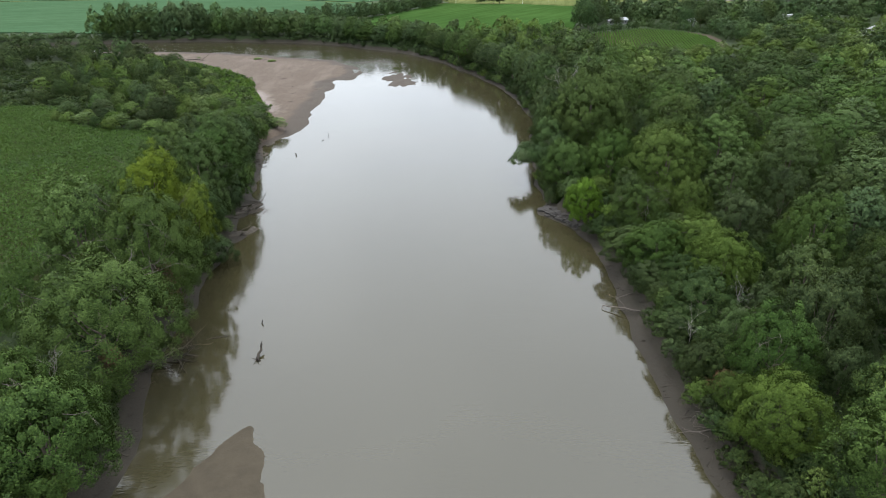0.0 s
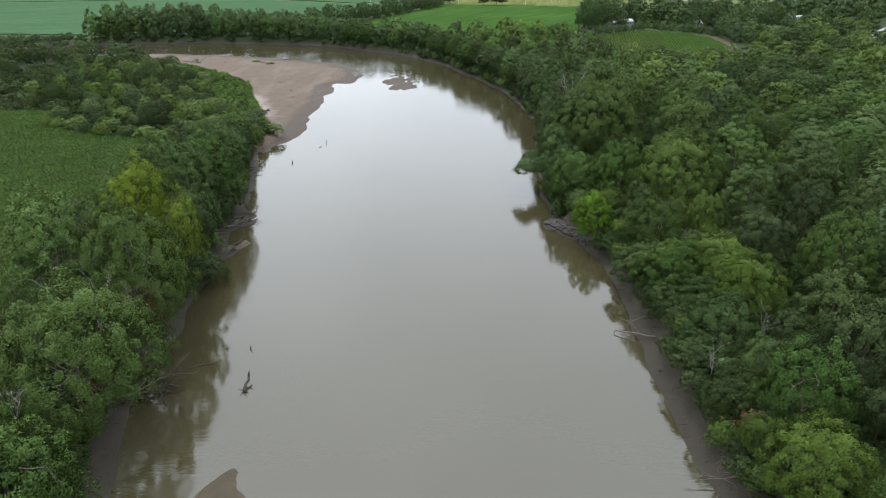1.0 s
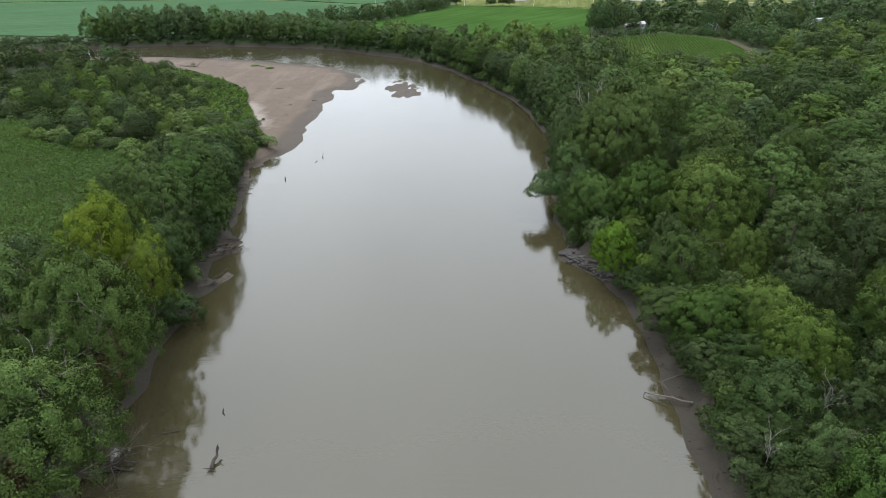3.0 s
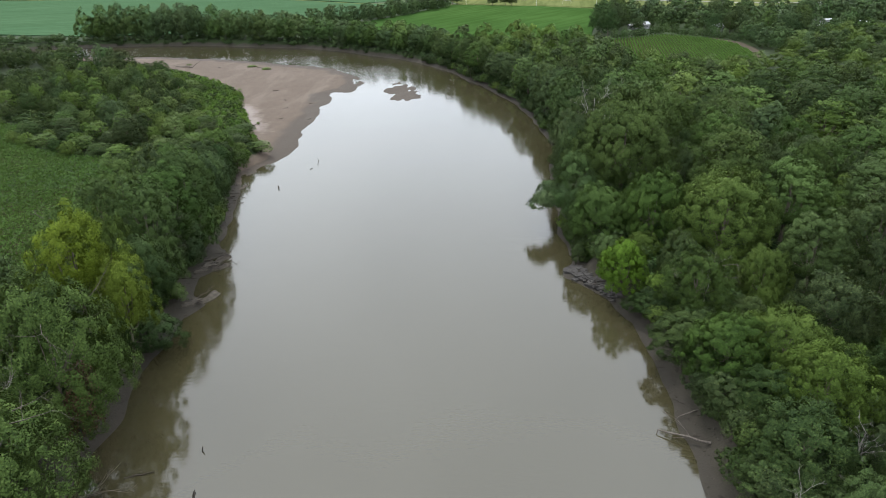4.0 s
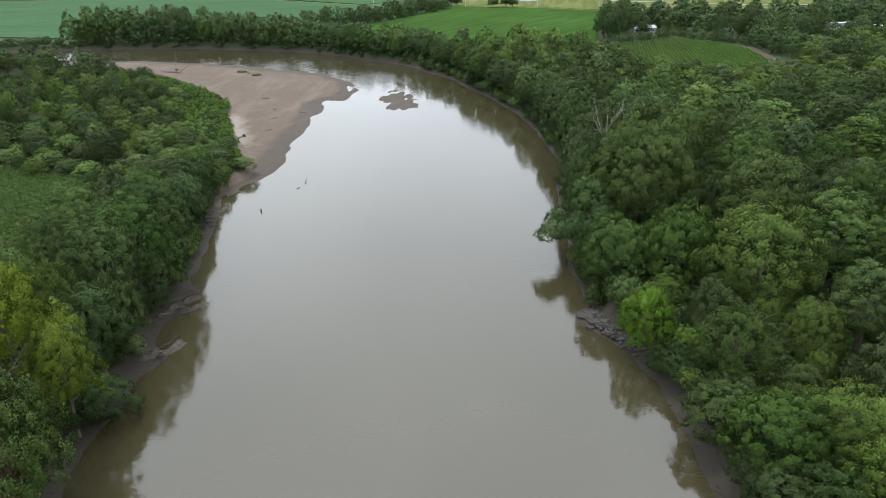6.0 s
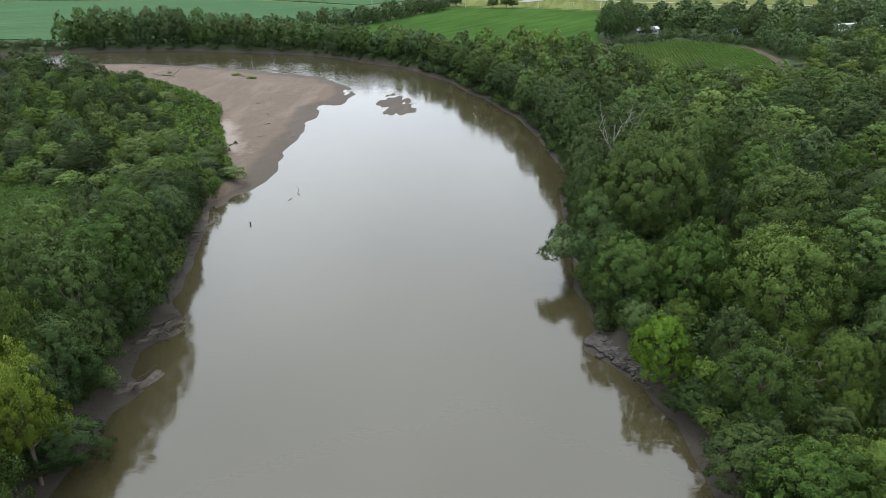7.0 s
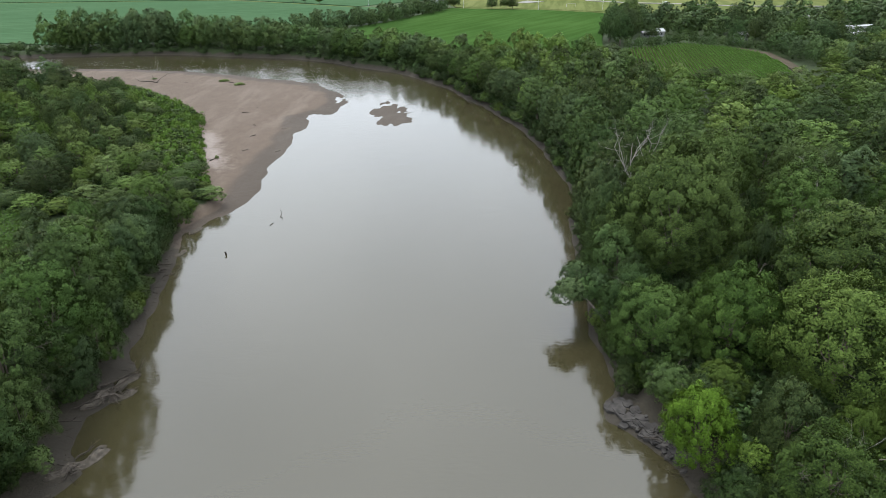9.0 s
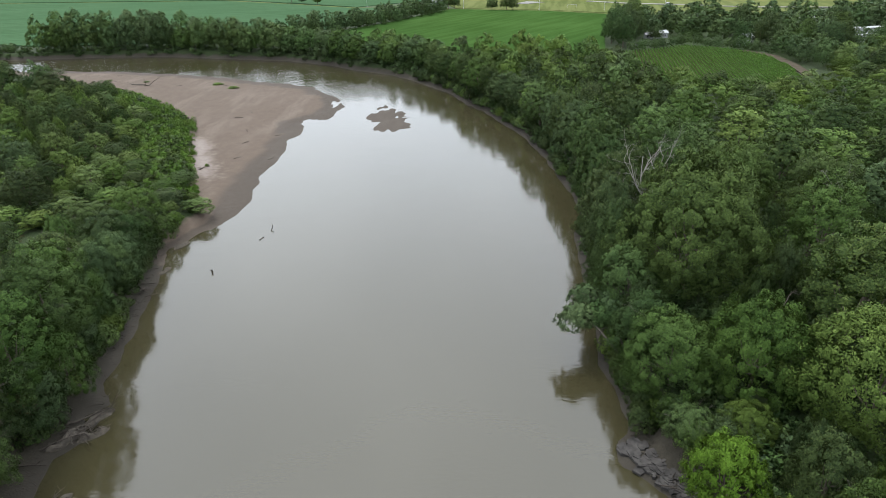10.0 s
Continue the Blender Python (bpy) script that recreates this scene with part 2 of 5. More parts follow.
RIGHT_BANK = [(30, -80), (28, 20), (27, 39.7), (26.2, 46), (25.9, 55), (25.8, 67), (26.2, 76), (26.8, 85), (26.8, 92), (26, 99.5), (24.5, 105),
              (22, 109), (18.8, 112.3), (19.3, 116), (21.5, 118.5), (21, 124), (20.2, 130), (21.5, 137), (23, 155), (24.5, 171), (27.3, 179),
              (27.7, 190), (26.5, 200), (25.1, 219), (21.5, 239), (15, 258), (12.8, 267), (6, 280), (0.5, 298), (-5, 307), (-16, 325), (-26, 337),
              (-43, 350), (-57, 364), (-80, 379), (-110, 388), (-150, 401), (-185, 403), (-244, 399), (-320, 392), (-520, 350)]
ISLAND = [(-27, 262), (-24.5, 271), (-22.3, 280), (-17, 271), (-10.6, 259), (-12.5, 250), (-16, 246), (-21, 247), (-24, 254)]
SPIT = [(-31.5, 30), (-30.6, 41), (-30, 44.2), (-28.4, 46.4), (-23.6, 50.2), (-21.9, 47.3), (-18.8, 41), (-19.5, 32), (-25, 26)]
BAR = [(-56, 160), (-40, 160), (-30, 200), (-20, 280), (-40, 320), (-100, 352), (-210, 385), (-210, 352), (-133, 306), (-115, 289), (-96, 271),
       (-80, 251), (-75.5, 236), (-65, 209), (-57, 190), (-52, 180), (-54, 172)]

PENINSULA = [(-54, 172), (-50, 180), (-57, 190), (-66, 209), (-77, 236), (-82, 252), (-98, 272), (-117, 291), (-134, 306), (-160, 318),
             (-200, 300), (-200, 210), (-130, 205), (-122, 185), (-98, 172), (-80, 165)]


def segment_distance(px, py, line, closed=False):
    pts = np.array(line + line[:1] if closed else line, float)
    d = np.full(px.shape, 1e9)
    for (ax, ay), (bx, by) in zip(pts[:-1], pts[1:]):
        ux, uy = bx - ax, by - ay
        t = np.clip(((px - ax) * ux + (py - ay) * uy) / (ux * ux + uy * uy), 0, 1)
        d = np.minimum(d, np.hypot(px - ax - t * ux, py - ay - t * uy))
    return d


def inside(px, py, poly):
    hit = np.zeros(px.shape, bool)
    for (ax, ay), (bx, by) in zip(poly, poly[1:] + poly[:1]):
        if ay == by:
            continue
        hit ^= ((ay > py) != (by > py)) & (px < (bx - ax) * (py - ay) / (by - ay) + ax)
    return hit


def signed(px, py, poly):
    d = segment_distance(px, py, poly, True)
    return np.where(inside(px, py, poly), d, -d)


WATER_POLY = LEFT_BANK + RIGHT_BANK[::-1]


def waves(x, y, seed=0.0):
    """A cheap, smooth, uneven field of about +-1."""
    return (np.sin(x * 0.61 + 1.3 * np.sin(y * 0.37 + seed)) + np.sin(y * 0.53 + 1.7 * np.sin(x * 0.29 + seed * 2))
            + 0.6 * np.sin(x * 1.7 + y * 1.1 + seed) * np.sin(y * 1.9 - x * 0.8)) / 2.4


def sstep(a, b, v):
    t = np.clip((v - a) / (b - a), 0, 1)
    return t * t * (3 - 2 * t)


def terrain(x, y):
    """Height of the ground, with the masks of its surfaces."""
    x, y = np.asarray(x, float), np.asarray(y, float)
    s = -signed(x, y, WATER_POLY)
    bar = sstep(-4, 4, signed(x, y, BAR))
    s_bank = s + 0.5 * waves(x * 1.4, y * 1.4, 2.0) * sstep(-2, 1, s)
    lip = (2.1 + 1.0 * waves(x * 0.15, y * 0.12, 4.0)) * (1 - 0.55 * sstep(200, 260, y))
    bank = np.where(s_bank < 0, np.maximum(-2.2, 0.35 * s_bank), 0.26 * np.minimum(s_bank, lip) + 2.9 * sstep(lip, lip + 3.0, s_bank))
    bank = bank + 0.12 * waves(x * 2.2, y * 2.2, 1.0) * sstep(0.2, 2, s) + 0.25 * waves(x * 0.1, y * 0.1) * sstep(8, 30, s)
    flat = np.where(s < 0, np.maximum(-2.2, 0.12 * s), 0.045 * np.minimum(s, 26)) + 0.09 * waves(x * 0.3, y * 0.25, 3.0) + 0.05 * waves(x * 1.3, y * 0.9, 5.0)
    flat = flat + 0.16 * waves(x * 1.0, y * 0.5, 9.0) * sstep(232, 246, y) * sstep(-72, -58, x) * sstep(14, 2, np.abs(s))
    z = bank * (1 - bar) + flat * bar
    for poly, seed in ((ISLAND, 1.0), (SPIT, 6.0)):
        e = signed(x, y, poly)
        z = np.maximum(z, 0.04 * np.clip(e, -60, 6) + (0.13 * waves(x * 0.8, y * 0.5, seed) + 0.13 * waves(x * 1.9, y * 0.9, seed) + (0.09 if seed < 2 else 0.0) * waves(x * 3.1, y * 1.3, seed + 2)) * sstep(-3, 1, e))
    isl, spit = signed(x, y, ISLAND), signed(x, y, SPIT)
    sand = np.maximum(bar * sstep(-6, -2, s), sstep(-3, -0.5, isl))
    mud = np.maximum(sstep(6.0, 3.6, s + 2.6 * sstep(200, 260, y)) * (1 - sand), sstep(-3, -0.5, spit))
    wet = np.where(sand > 0.3, np.maximum(sstep(0.5, 0.12, z), 0.9 * sstep(-3, 0, isl)), sstep(0.9, 0.1, z))
    edge = signed(x, y, PENINSULA)
    pale = sstep(-13, -5, edge + 2.5 * waves(x * 0.5, y * 0.2, 8.0)) * sstep(26, 10, np.abs(y - 222)) * sand * 0.74
    pale = np.maximum(pale, sstep(5, 3, np.hypot(x + 55, (y - 56) * 0.8)))
    meadow = sstep(120, 180, s) * (x > -400)
    return z, dict(silt=sstep(-3, -0.5, spit), sand=sand, mud=mud, wet=wet, pale=pale, meadow=meadow)


# ---- helpers for meshes ----
def mesh_from(name, verts, faces, materials, smooth=False, normals=None):
    """verts (n, 3); faces: one array (m, 3 or 4), or a list of such arrays."""
    faces = faces if isinstance(faces, list) else [faces]
    me = bpy.data.meshes.new(name)
    me.vertices.add(len(verts))
    me.vertices.foreach_set("co", np.asarray(verts, np.float32).ravel())
    loops = np.concatenate([f.ravel() for f in faces]).astype(np.int32)
    sizes = np.concatenate([np.full(len(f), f.shape[1]) for f in faces])
    me.loops.add(len(loops))
    me.loops.foreach_set("vertex_index", loops)
    me.polygons.add(len(sizes))
    me.polygons.foreach_set("loop_start", (np.cumsum(sizes) - sizes).astype(np.int32))
    me.update(calc_edges=True)
    me.polygons.foreach_set("use_smooth", np.full(len(sizes), smooth or normals is not None))
    if normals is not None:
        me.attributes.new("custom_normal", "FLOAT_VECTOR", "POINT").data.foreach_set("vector", np.asarray(normals, np.float32).ravel())
    for m in materials if isinstance(materials, (list, tuple)) else [materials]:
        me.materials.append(m)
    return me


def axis(stops):
    """Grid lines: (to, step) pairs from a start."""
    out, at = [stops[0]], stops[0]
    for to, step in stops[1:]:
        n = max(1, round((to - at) / step))
        out += [at + (to - at) * (i + 1) / n for i in range(n)]
        at = to
    return np.array(out)


def grid_faces(nx, ny):
    i = np.arange(nx * ny).reshape(ny, nx)
    return np.stack([i[:-1, :-1], i[:-1, 1:], i[1:, 1:], i[1:, :-1]], -1).reshape(-1, 4)


# ---- ground and water ----
gx = axis([-4000, (-1200, 400), (-400, 50), (-220, 9), (-110, 2.4), (-62, 1.4), (-15, 0.9), (15, 3.0), (45, 1.0), (80, 5), (300, 16), (1200, 90), (4000, 400)])
gy = axis([-4000, (-400, 400), (0, 40), (30, 3), (180, 1.0), (300, 1.8), (420, 2.4), (500, 10), (900, 40), (5000, 400)])
X, Y = np.meshgrid(gx, gy)
Z, masks = terrain(X.ravel(), Y.ravel())
me = mesh_from("ground", np.stack([X.ravel(), Y.ravel(), Z], 1), grid_faces(len(gx), len(gy)), M_GROUND, True)
for key, val in masks.items():
    me.attributes.new(key, "FLOAT", "POINT").data.foreach_set("value", val.astype(np.float32))
tagged(new("ground", me), "flat river valley floor with muddy banks and a bare sandbar", "ground", kind="structure")

wx, wy = axis([-600, (-60, 60), (60, 10), (100, 40)]), axis([-90, (420, 15)])
X, Y = np.meshgrid(wx, wy)
water = new("water", mesh_from("water", np.stack([X.ravel(), Y.ravel(), X.ravel() * 0], 1), grid_faces(len(wx), len(wy)), M_WATER, True))
tagged(water, "calm silty olive-brown river reflecting an overcast sky", "river", kind="structure")


# ---- trees ----
ICO = bmesh.new()
bmesh.ops.create_icosphere(ICO, subdivisions=1, radius=1)
ICO_V = np.array([v.co[:] for v in ICO.verts])
ICO_F = np.array([[v.index for v in f.verts] for f in ICO.faces])
ICO.free()


def unit(v):
    return v / np.maximum(np.linalg.norm(v, axis=-1, keepdims=True), 1e-9)


def leaf_cards(rng, at, out, length, width, loose=0.36):
    """Small pointed leaf sprays at the points `at`, facing roughly `out`."""
    n = unit(out + rng.normal(0, loose, at.shape))
    u = unit(np.cross(n, rng.normal(0, 1, at.shape)) + np.array((0, 0, -0.25)))
    v = np.cross(n, u)
    L, W = (length * rng.uniform(0.6, 1.35, (len(at), 1)), width * rng.uniform(0.6, 1.35, (len(at), 1)))
    tip = at + u * L * 0.6 - n * L * 0.12
    q = np.stack([at - u * L * 0.4 + v * W / 2, at - u * L * 0.4 - v * W / 2 + n * W * 0.15, tip], 1)
    return q.reshape(-1, 3), np.arange(len(at) * 3).reshape(-1, 3)


def crown_geometry(rng, R, z0, z1, lobes, leaves, leaf, droop=0.0, twigs=15, fill=64, layered=1.0):
    """A domed crown: heads that bulge from the dome, boughs on the heads, leaf sprays on the boughs, and a dense shaded inside."""
    zc = z0 + (z1 - z0) * 0.4
    heads = unit(np.stack([np.cos(np.arange(lobes) * 2.39996), np.sin(np.arange(lobes) * 2.39996),
                           np.linspace(1.25, -0.45, lobes)], 1) + rng.normal(0, 0.22, (lobes, 3)))
    reach = rng.uniform(0.74, 1.1, lobes)
    tight, depth = 1.1 * lobes, 0.5 if 6 < lobes < 16 else 0.34

    def skin(d):
        """Distance of the dome's skin from its middle, as a share of the half axes, along d."""
        k = np.exp(tight * (d @ heads.T - 1))
        return 1.04 - depth + depth * (k * reach).sum(1) / np.maximum(k.sum(1), 0.55)

    def place(d, share):
        half = np.where(d[:, 2] > 0, z1 - zc, zc - z0)
        wide = R * (1.06 - 0.34 * np.maximum(0, d[:, 2]))
        p = d * (skin(d) * share)[:, None] * np.stack([wide, wide, half], 1)
        return p + np.array((0, 0, zc))

    n = lobes * twigs
    i = np.arange(n)
    zz = 1 - 1.62 * (i + 0.5) / n
    rr = np.sqrt(np.maximum(0, 1 - zz * zz))
    d = unit(np.stack([rr * np.cos(i * 2.39996), rr * np.sin(i * 2.39996), zz], 1) + rng.normal(0, 0.5 / math.sqrt(n), (n, 3)) * 2.0)
    cs = place(d, rng.uniform(0.82, 1.04, n))
    rs = 1.8 * R / math.sqrt(n) * rng.uniform(0.5, 1.45, n)
    face = unit(d + 0.6 * (d - heads[(d @ heads.T).argmax(1)]))
    c = place(heads, np.full(lobes, 0.5))

    m = lobes * fill
    d3 = unit(rng.normal(0, 1, (m, 3)) + np.array((0, 0, 0.25)))
    core = place(d3, rng.uniform(0.45, 0.76, m))
    size = np.clip(R * 0.11, leaf, leaf * 1.7)
    q0, f0 = leaf_cards(rng, core, d3, size, size * 0.85)
    n0 = np.repeat(unit(d3 + np.array((0, 0, 0.1))), 3, 0)

    w = rng.integers(0, n, leaves)
    d2 = unit(rng.normal(0, 1, (leaves, 3)) + face[w] * 1.0 + np.array((0, 0, 0.1)))
    p = cs[w] + d2 * (rs[w] * rng.uniform(0.12, 1.1, leaves) ** 0.6)[:, None] * np.array((1.05, 1.05, layered))
    p[:, 2] -= 0.5 * droop * np.hypot(*(p - cs[w])[:, :2].T) ** 2 / rs[w]
    p[:, 2] -= droop * np.maximum(0, np.hypot(p[:, 0], p[:, 1]) / R - 0.4) * (z1 - z0) * 0.3
    grown = (z1 - z0) / max(1e-6, np.percentile(p[:, 2], 99.7) - z0)
    wider = R / np.percentile(np.hypot(p[:, 0], p[:, 1]), 96)
    for a in (p, c, q0):
        a[:, 2] = z0 + (a[:, 2] - z0) * grown
        a[:, :2] *= wider
    nn = unit(0.5 * d2 + 0.85 * face[w] + rng.normal(0, 0.26, d2.shape))
    q, f = leaf_cards(rng, p, nn, leaf, leaf * 0.66, 0.45)
    return np.concatenate([q0, q]), [f0, f + len(q0)], c, np.concatenate([n0, np.repeat(nn, 3, 0)])


def tube(points, radii, sides=6):
    """A tapered limb along the points."""
    P = np.array(points, float)
    tang = unit(np.gradient(P, axis=0))
    ref = np.array((0.3, 0.9, 0.2))
    a = unit(np.cross(tang, ref))
    b = np.cross(tang, a)
    ang = np.arange(sides) * 2 * np.pi / sides
    ring = np.cos(ang)[None, :, None] * a[:, None] + np.sin(ang)[None, :, None] * b[:, None]
    V = (P[:, None] + ring * np.array(radii)[:, None, None]).reshape(-1, 3)
    n = len(P)
    i = np.arange(n * sides).reshape(n, sides)
    j = np.roll(i, -1, 1)
    F = np.stack([i[:-1], j[:-1], j[1:], i[1:]], -1).reshape(-1, 4)
    return V, F


def limbs(rng, trunk_r, height, targets, sides=6):
    """A bent tapered trunk and limbs that run up into the crown."""
    z = np.linspace(-0.4, height, 6)
    sway = np.cumsum(rng.normal(0, height * 0.015, (6, 2)), 0) * (z[:, None] / height)
    spine = np.concatenate([sway, z[:, None]], 1)
    V, F = tube(spine, trunk_r * np.linspace(1.15, 0.3, 6), sides)
    VV, FF, base = [V], [F], len(V)
    for tg in targets:
        k = rng.uniform(0.25, 0.6)
        s = np.array([np.interp(k * height, z, spine[:, q]) for q in (0, 1, 2)])
        m = s * 0.5 + tg * 0.5 + np.array((0, 0, -0.08 * height))
        V, F = tube([s, m, tg], trunk_r * np.array((0.45, 0.3, 0.1)), 5)
        VV.append(V)
        FF.append(F + base)
        base += len(V)
    return np.concatenate(VV), np.concatenate(FF)


def crown_mesh(name, V, F, mat, N):
    return mesh_from(name, V, F, mat, normals=N)


def tree_model(name, label, seed, mat, H, R, low, clumps, leaves, leaf, droop=0.0, category="tree", group=""):
    """A tree thing at the origin: an Empty with trunk and crown."""
    rng = np.random.default_rng(seed)
    root = tagged(new(name), label, category, group)
    V, F, c, N = crown_geometry(rng, R, H * low, H, clumps, leaves, leaf, droop=droop)
    pick = c[rng.permutation(len(c))[:7]]
    tv, tf = limbs(rng, 0.016 * H + 0.05, H * 0.66, pick)
    t = new("trunk", mesh_from("trunk", tv, tf, M_BARK, True))
    k = new("crown", crown_mesh("crown", V, F, mat, N))
    for o in (t, k):
        o.parent = root
    return root


def bough(r, start, way, length, radius, depth, out):
    """A crooked limb that forks; adds tubes to out."""
    n = 5
    pts, d = [np.array(start, float)], unit(np.array(way, float))
    for i in range(n - 1):
        d = unit(d + r.normal(0, 0.16, 3))
        pts.append(pts[-1] + d * length / (n - 1))
    out.append(tube(pts, radius * np.linspace(1, 0.35, n), 6 if radius > 0.08 else 4))
    if depth:
        for k in range(r.integers(2, 4)):
            i = r.integers(1, n)
            bough(r, pts[i], unit(d + r.normal(0, 0.65, 3)), length * r.uniform(0.4, 0.65), radius * 0.5, depth - 1, out)


def join(pieces):
    V, F, base = [], [], 0
    for v, f in pieces:
        V.append(v)
        F.append(f + base)
        base += len(v)
    return np.concatenate(V), np.concatenate(F)


def part(name, pieces, mat, parent, label="", smooth=True):
    v, f = join(pieces)
    ob = new(name, mesh_from(name, v, f, mat, smooth))
    ob.parent = parent
    return tagged(ob, label) if label else ob


def bare_limbs(root, seed, R, z0, z1, count):
    """Dead grey limbs that reach out through the leaves of a crown."""
    r = np.random.default_rng(seed)
    for i in range(count):
        a, k = i * 2.4 + r.uniform(-0.4, 0.4), r.uniform(0.45, 0.95)
        way = np.array((math.cos(a), math.sin(a), r.uniform(0.15, 0.7)))
        at = np.array((math.cos(a) * R * 0.55, math.sin(a) * R * 0.55, z0 + (z1 - z0) * k))
        out = []
        bough(r, at, way, R * r.uniform(0.34, 0.5), 0.05, 2, out)
        part("dead_limb", out, M_DEAD, root, "bare grey twiggy limb")


# models at their own size; copies are scaled to the height that stands at their place
NEAR = [
    ("broadleaf_tree", "full rounded green broadleaf tree in the riverside wood", 11, M_LEAF, 11, 5.0, 0.0, 9, 23200, 0.22, 0.1),
    ("broadleaf_tree", "broad green riverside tree with a lumpy crown", 12, M_LEAF, 10, 5.4, 0.0, 11, 24800, 0.22, 0.15),
    ("cottonwood_tree", "tall grey-green cottonwood tree with a domed crown", 13, M_GREY, 15, 5.6, 0.06, 13, 27900, 0.21, 0.0),
    ("willow_tree", "soft grey-green willow tree with drooping boughs", 14, M_GREY, 12, 5.6, 0.0, 12, 27900, 0.20, 0.5),
    ("maple_tree", "dark green dense maple tree above the mud bank", 15, M_DARK, 11, 5.2, 0.0, 10, 23200, 0.22, 0.2),
    ("boxelder_tree", "fresh light-green small tree at the wood's edge", 16, M_BRIGHT, 10, 4.8, 0.06, 14, 26400, 0.20, 0.2),
    ("cottonwood_tree", "huge domed grey-green cottonwood above the other trees", 18, M_COTTON, 21, 11.0, 0.04, 28, 105000, 0.27, 0.1),
    ("willow_tree", "large soft grey-green willow hanging over the river", 19, M_GREY, 16, 9.0, 0.0, 20, 68200, 0.22, 0.45),
    ("maple_tree", "broad green maple with layered sprays over the water", 20, M_MAPLE, 12, 7.0, 0.0, 17, 49600, 0.22, 0.25),
    ("yellow_green_tree", "tall tree with yellow-green leaves among darker trees", 17, M_YELLOW, 18, 6.0, 0.2, 13, 31000, 0.22, 0.0),
    ("broadleaf_tree", "tall full green broadleaf tree in the riverside wood", 61, M_LEAF, 18, 6.6, 0.04, 14, 37200, 0.23, 0.1),
    ("cottonwood_tree", "very tall grey-green cottonwood tree in the wood", 62, M_GREY, 20, 6.6, 0.06, 15, 40300, 0.23, 0.0),
    ("broadleaf_tree", "full light-green tree with a tall rounded crown", 64, M_LIME, 14, 8.0, 0.02, 17, 46000, 0.24, 0.05),
]
MID = [
    ("broadleaf_tree", "green broadleaf tree in the dense riverside wood", 21, M_LEAF, 14, 5.2, 0.04, 16, 9500, 0.33, 0.1),
    ("cottonwood_tree", "tall grey-green cottonwood in the dense wood", 22, M_GREY, 16, 5.2, 0.06, 16, 10000, 0.33, 0.0),
    ("maple_tree", "dark green maple tree in the dense wood", 23, M_DARK, 13, 5.2, 0.02, 16, 9500, 0.33, 0.2),
    ("slender_tree", "slender light-green young tree in the wood", 24, M_SHRUB, 14, 3.6, 0.04, 8, 5200, 0.34, 0.0),
]
SHRUB = [
    ("shrub", "low rounded green willow shrub on the river flat", 31, M_SHRUB, 5, 3.0, 0.0, 7, 3400, 0.29, 0.2),
    ("shrub", "spreading dense green shrub on the river flat", 32, M_LEAF, 5, 3.2, 0.0, 8, 3600, 0.29, 0.2),
    ("withered_shrub", "small withered shrub with rust-brown leaves", 33, M_BROWN, 3, 1.6, 0.0, 6, 1100, 0.22, 0.3),
]
near = [tree_model(*a) for a in NEAR]
for i, count in ((2, 1), (3, 4), (7, 6), (8, 1)):
    bare_limbs(near[i], 90 + i, NEAR[i][5], NEAR[i][4] * 0.25, NEAR[i][4] * 0.9, count)
mid = [tree_model(*a) for a in MID]
shrub = [tree_model(*a, category="shrub") for a in SHRUB]
SIZE = {ob: (a[4], a[5]) for ob, a in zip(near + mid + shrub, NEAR + MID + SHRUB)}
rng = np.random.default_rng(5)
TAKEN = []


def plant(ob, x, y, height, radius=None, z=None, label="", lean=(0, 0)):
    """A copy of the model ob at a place, grown to a height and crown radius."""
    h0, r0 = SIZE[ob]
    z = float(terrain(np.array([x]), np.array([y]))[0][0]) - 0.1 if z is None else z
    w = (radius / r0) if radius else min(max(height / h0, 0.8), 1.2)
    tip = Vector((0, 0, 1)).rotation_difference(Vector((lean[0], lean[1], 1))).to_matrix().to_4x4()
    m = Matrix.Translation((x, y, z)) @ tip @ Matrix.LocRotScale(None, Euler((0, 0, rng.uniform(0, 6.28))), (w, w, height / h0))
    made = copy_thing(ob, m)
    return tagged(made, label) if label else made


def grow(poly, low, high, pack=0.8, clear=0.0, tries=9000):
    """Places inside a polygon where crowns of uneven size stand side by side: x, y, radius."""
    P = np.array(poly, float)
    x, y = rng.uniform(P[:, 0].min(), P[:, 0].max(), tries), rng.uniform(P[:, 1].min(), P[:, 1].max(), tries)
    r = low + (high - low) * np.sort(rng.uniform(0, 1, tries) ** 1.4)[::-1]
    keep = inside(x, y, poly) & (-signed(x, y, WATER_POLY) > clear + 0.55 * r)
    held = np.array(TAKEN if TAKEN else [(1e6, 1e6, 1.0)])
    bx, by, br = list(held[:, 0]), list(held[:, 1]), list(held[:, 2])
    ax, ay, ar = np.array(bx), np.array(by), np.array(br)
    out = []
    for xi, yi, ri in zip(x[keep], y[keep], r[keep]):
        if (np.hypot(ax - xi, ay - yi) > pack * (ar + ri)).all():
            ax, ay, ar = np.append(ax, xi), np.append(ay, yi), np.append(ar, ri)
            out.append((xi, yi, ri))
    TAKEN.extend(out)
    return out


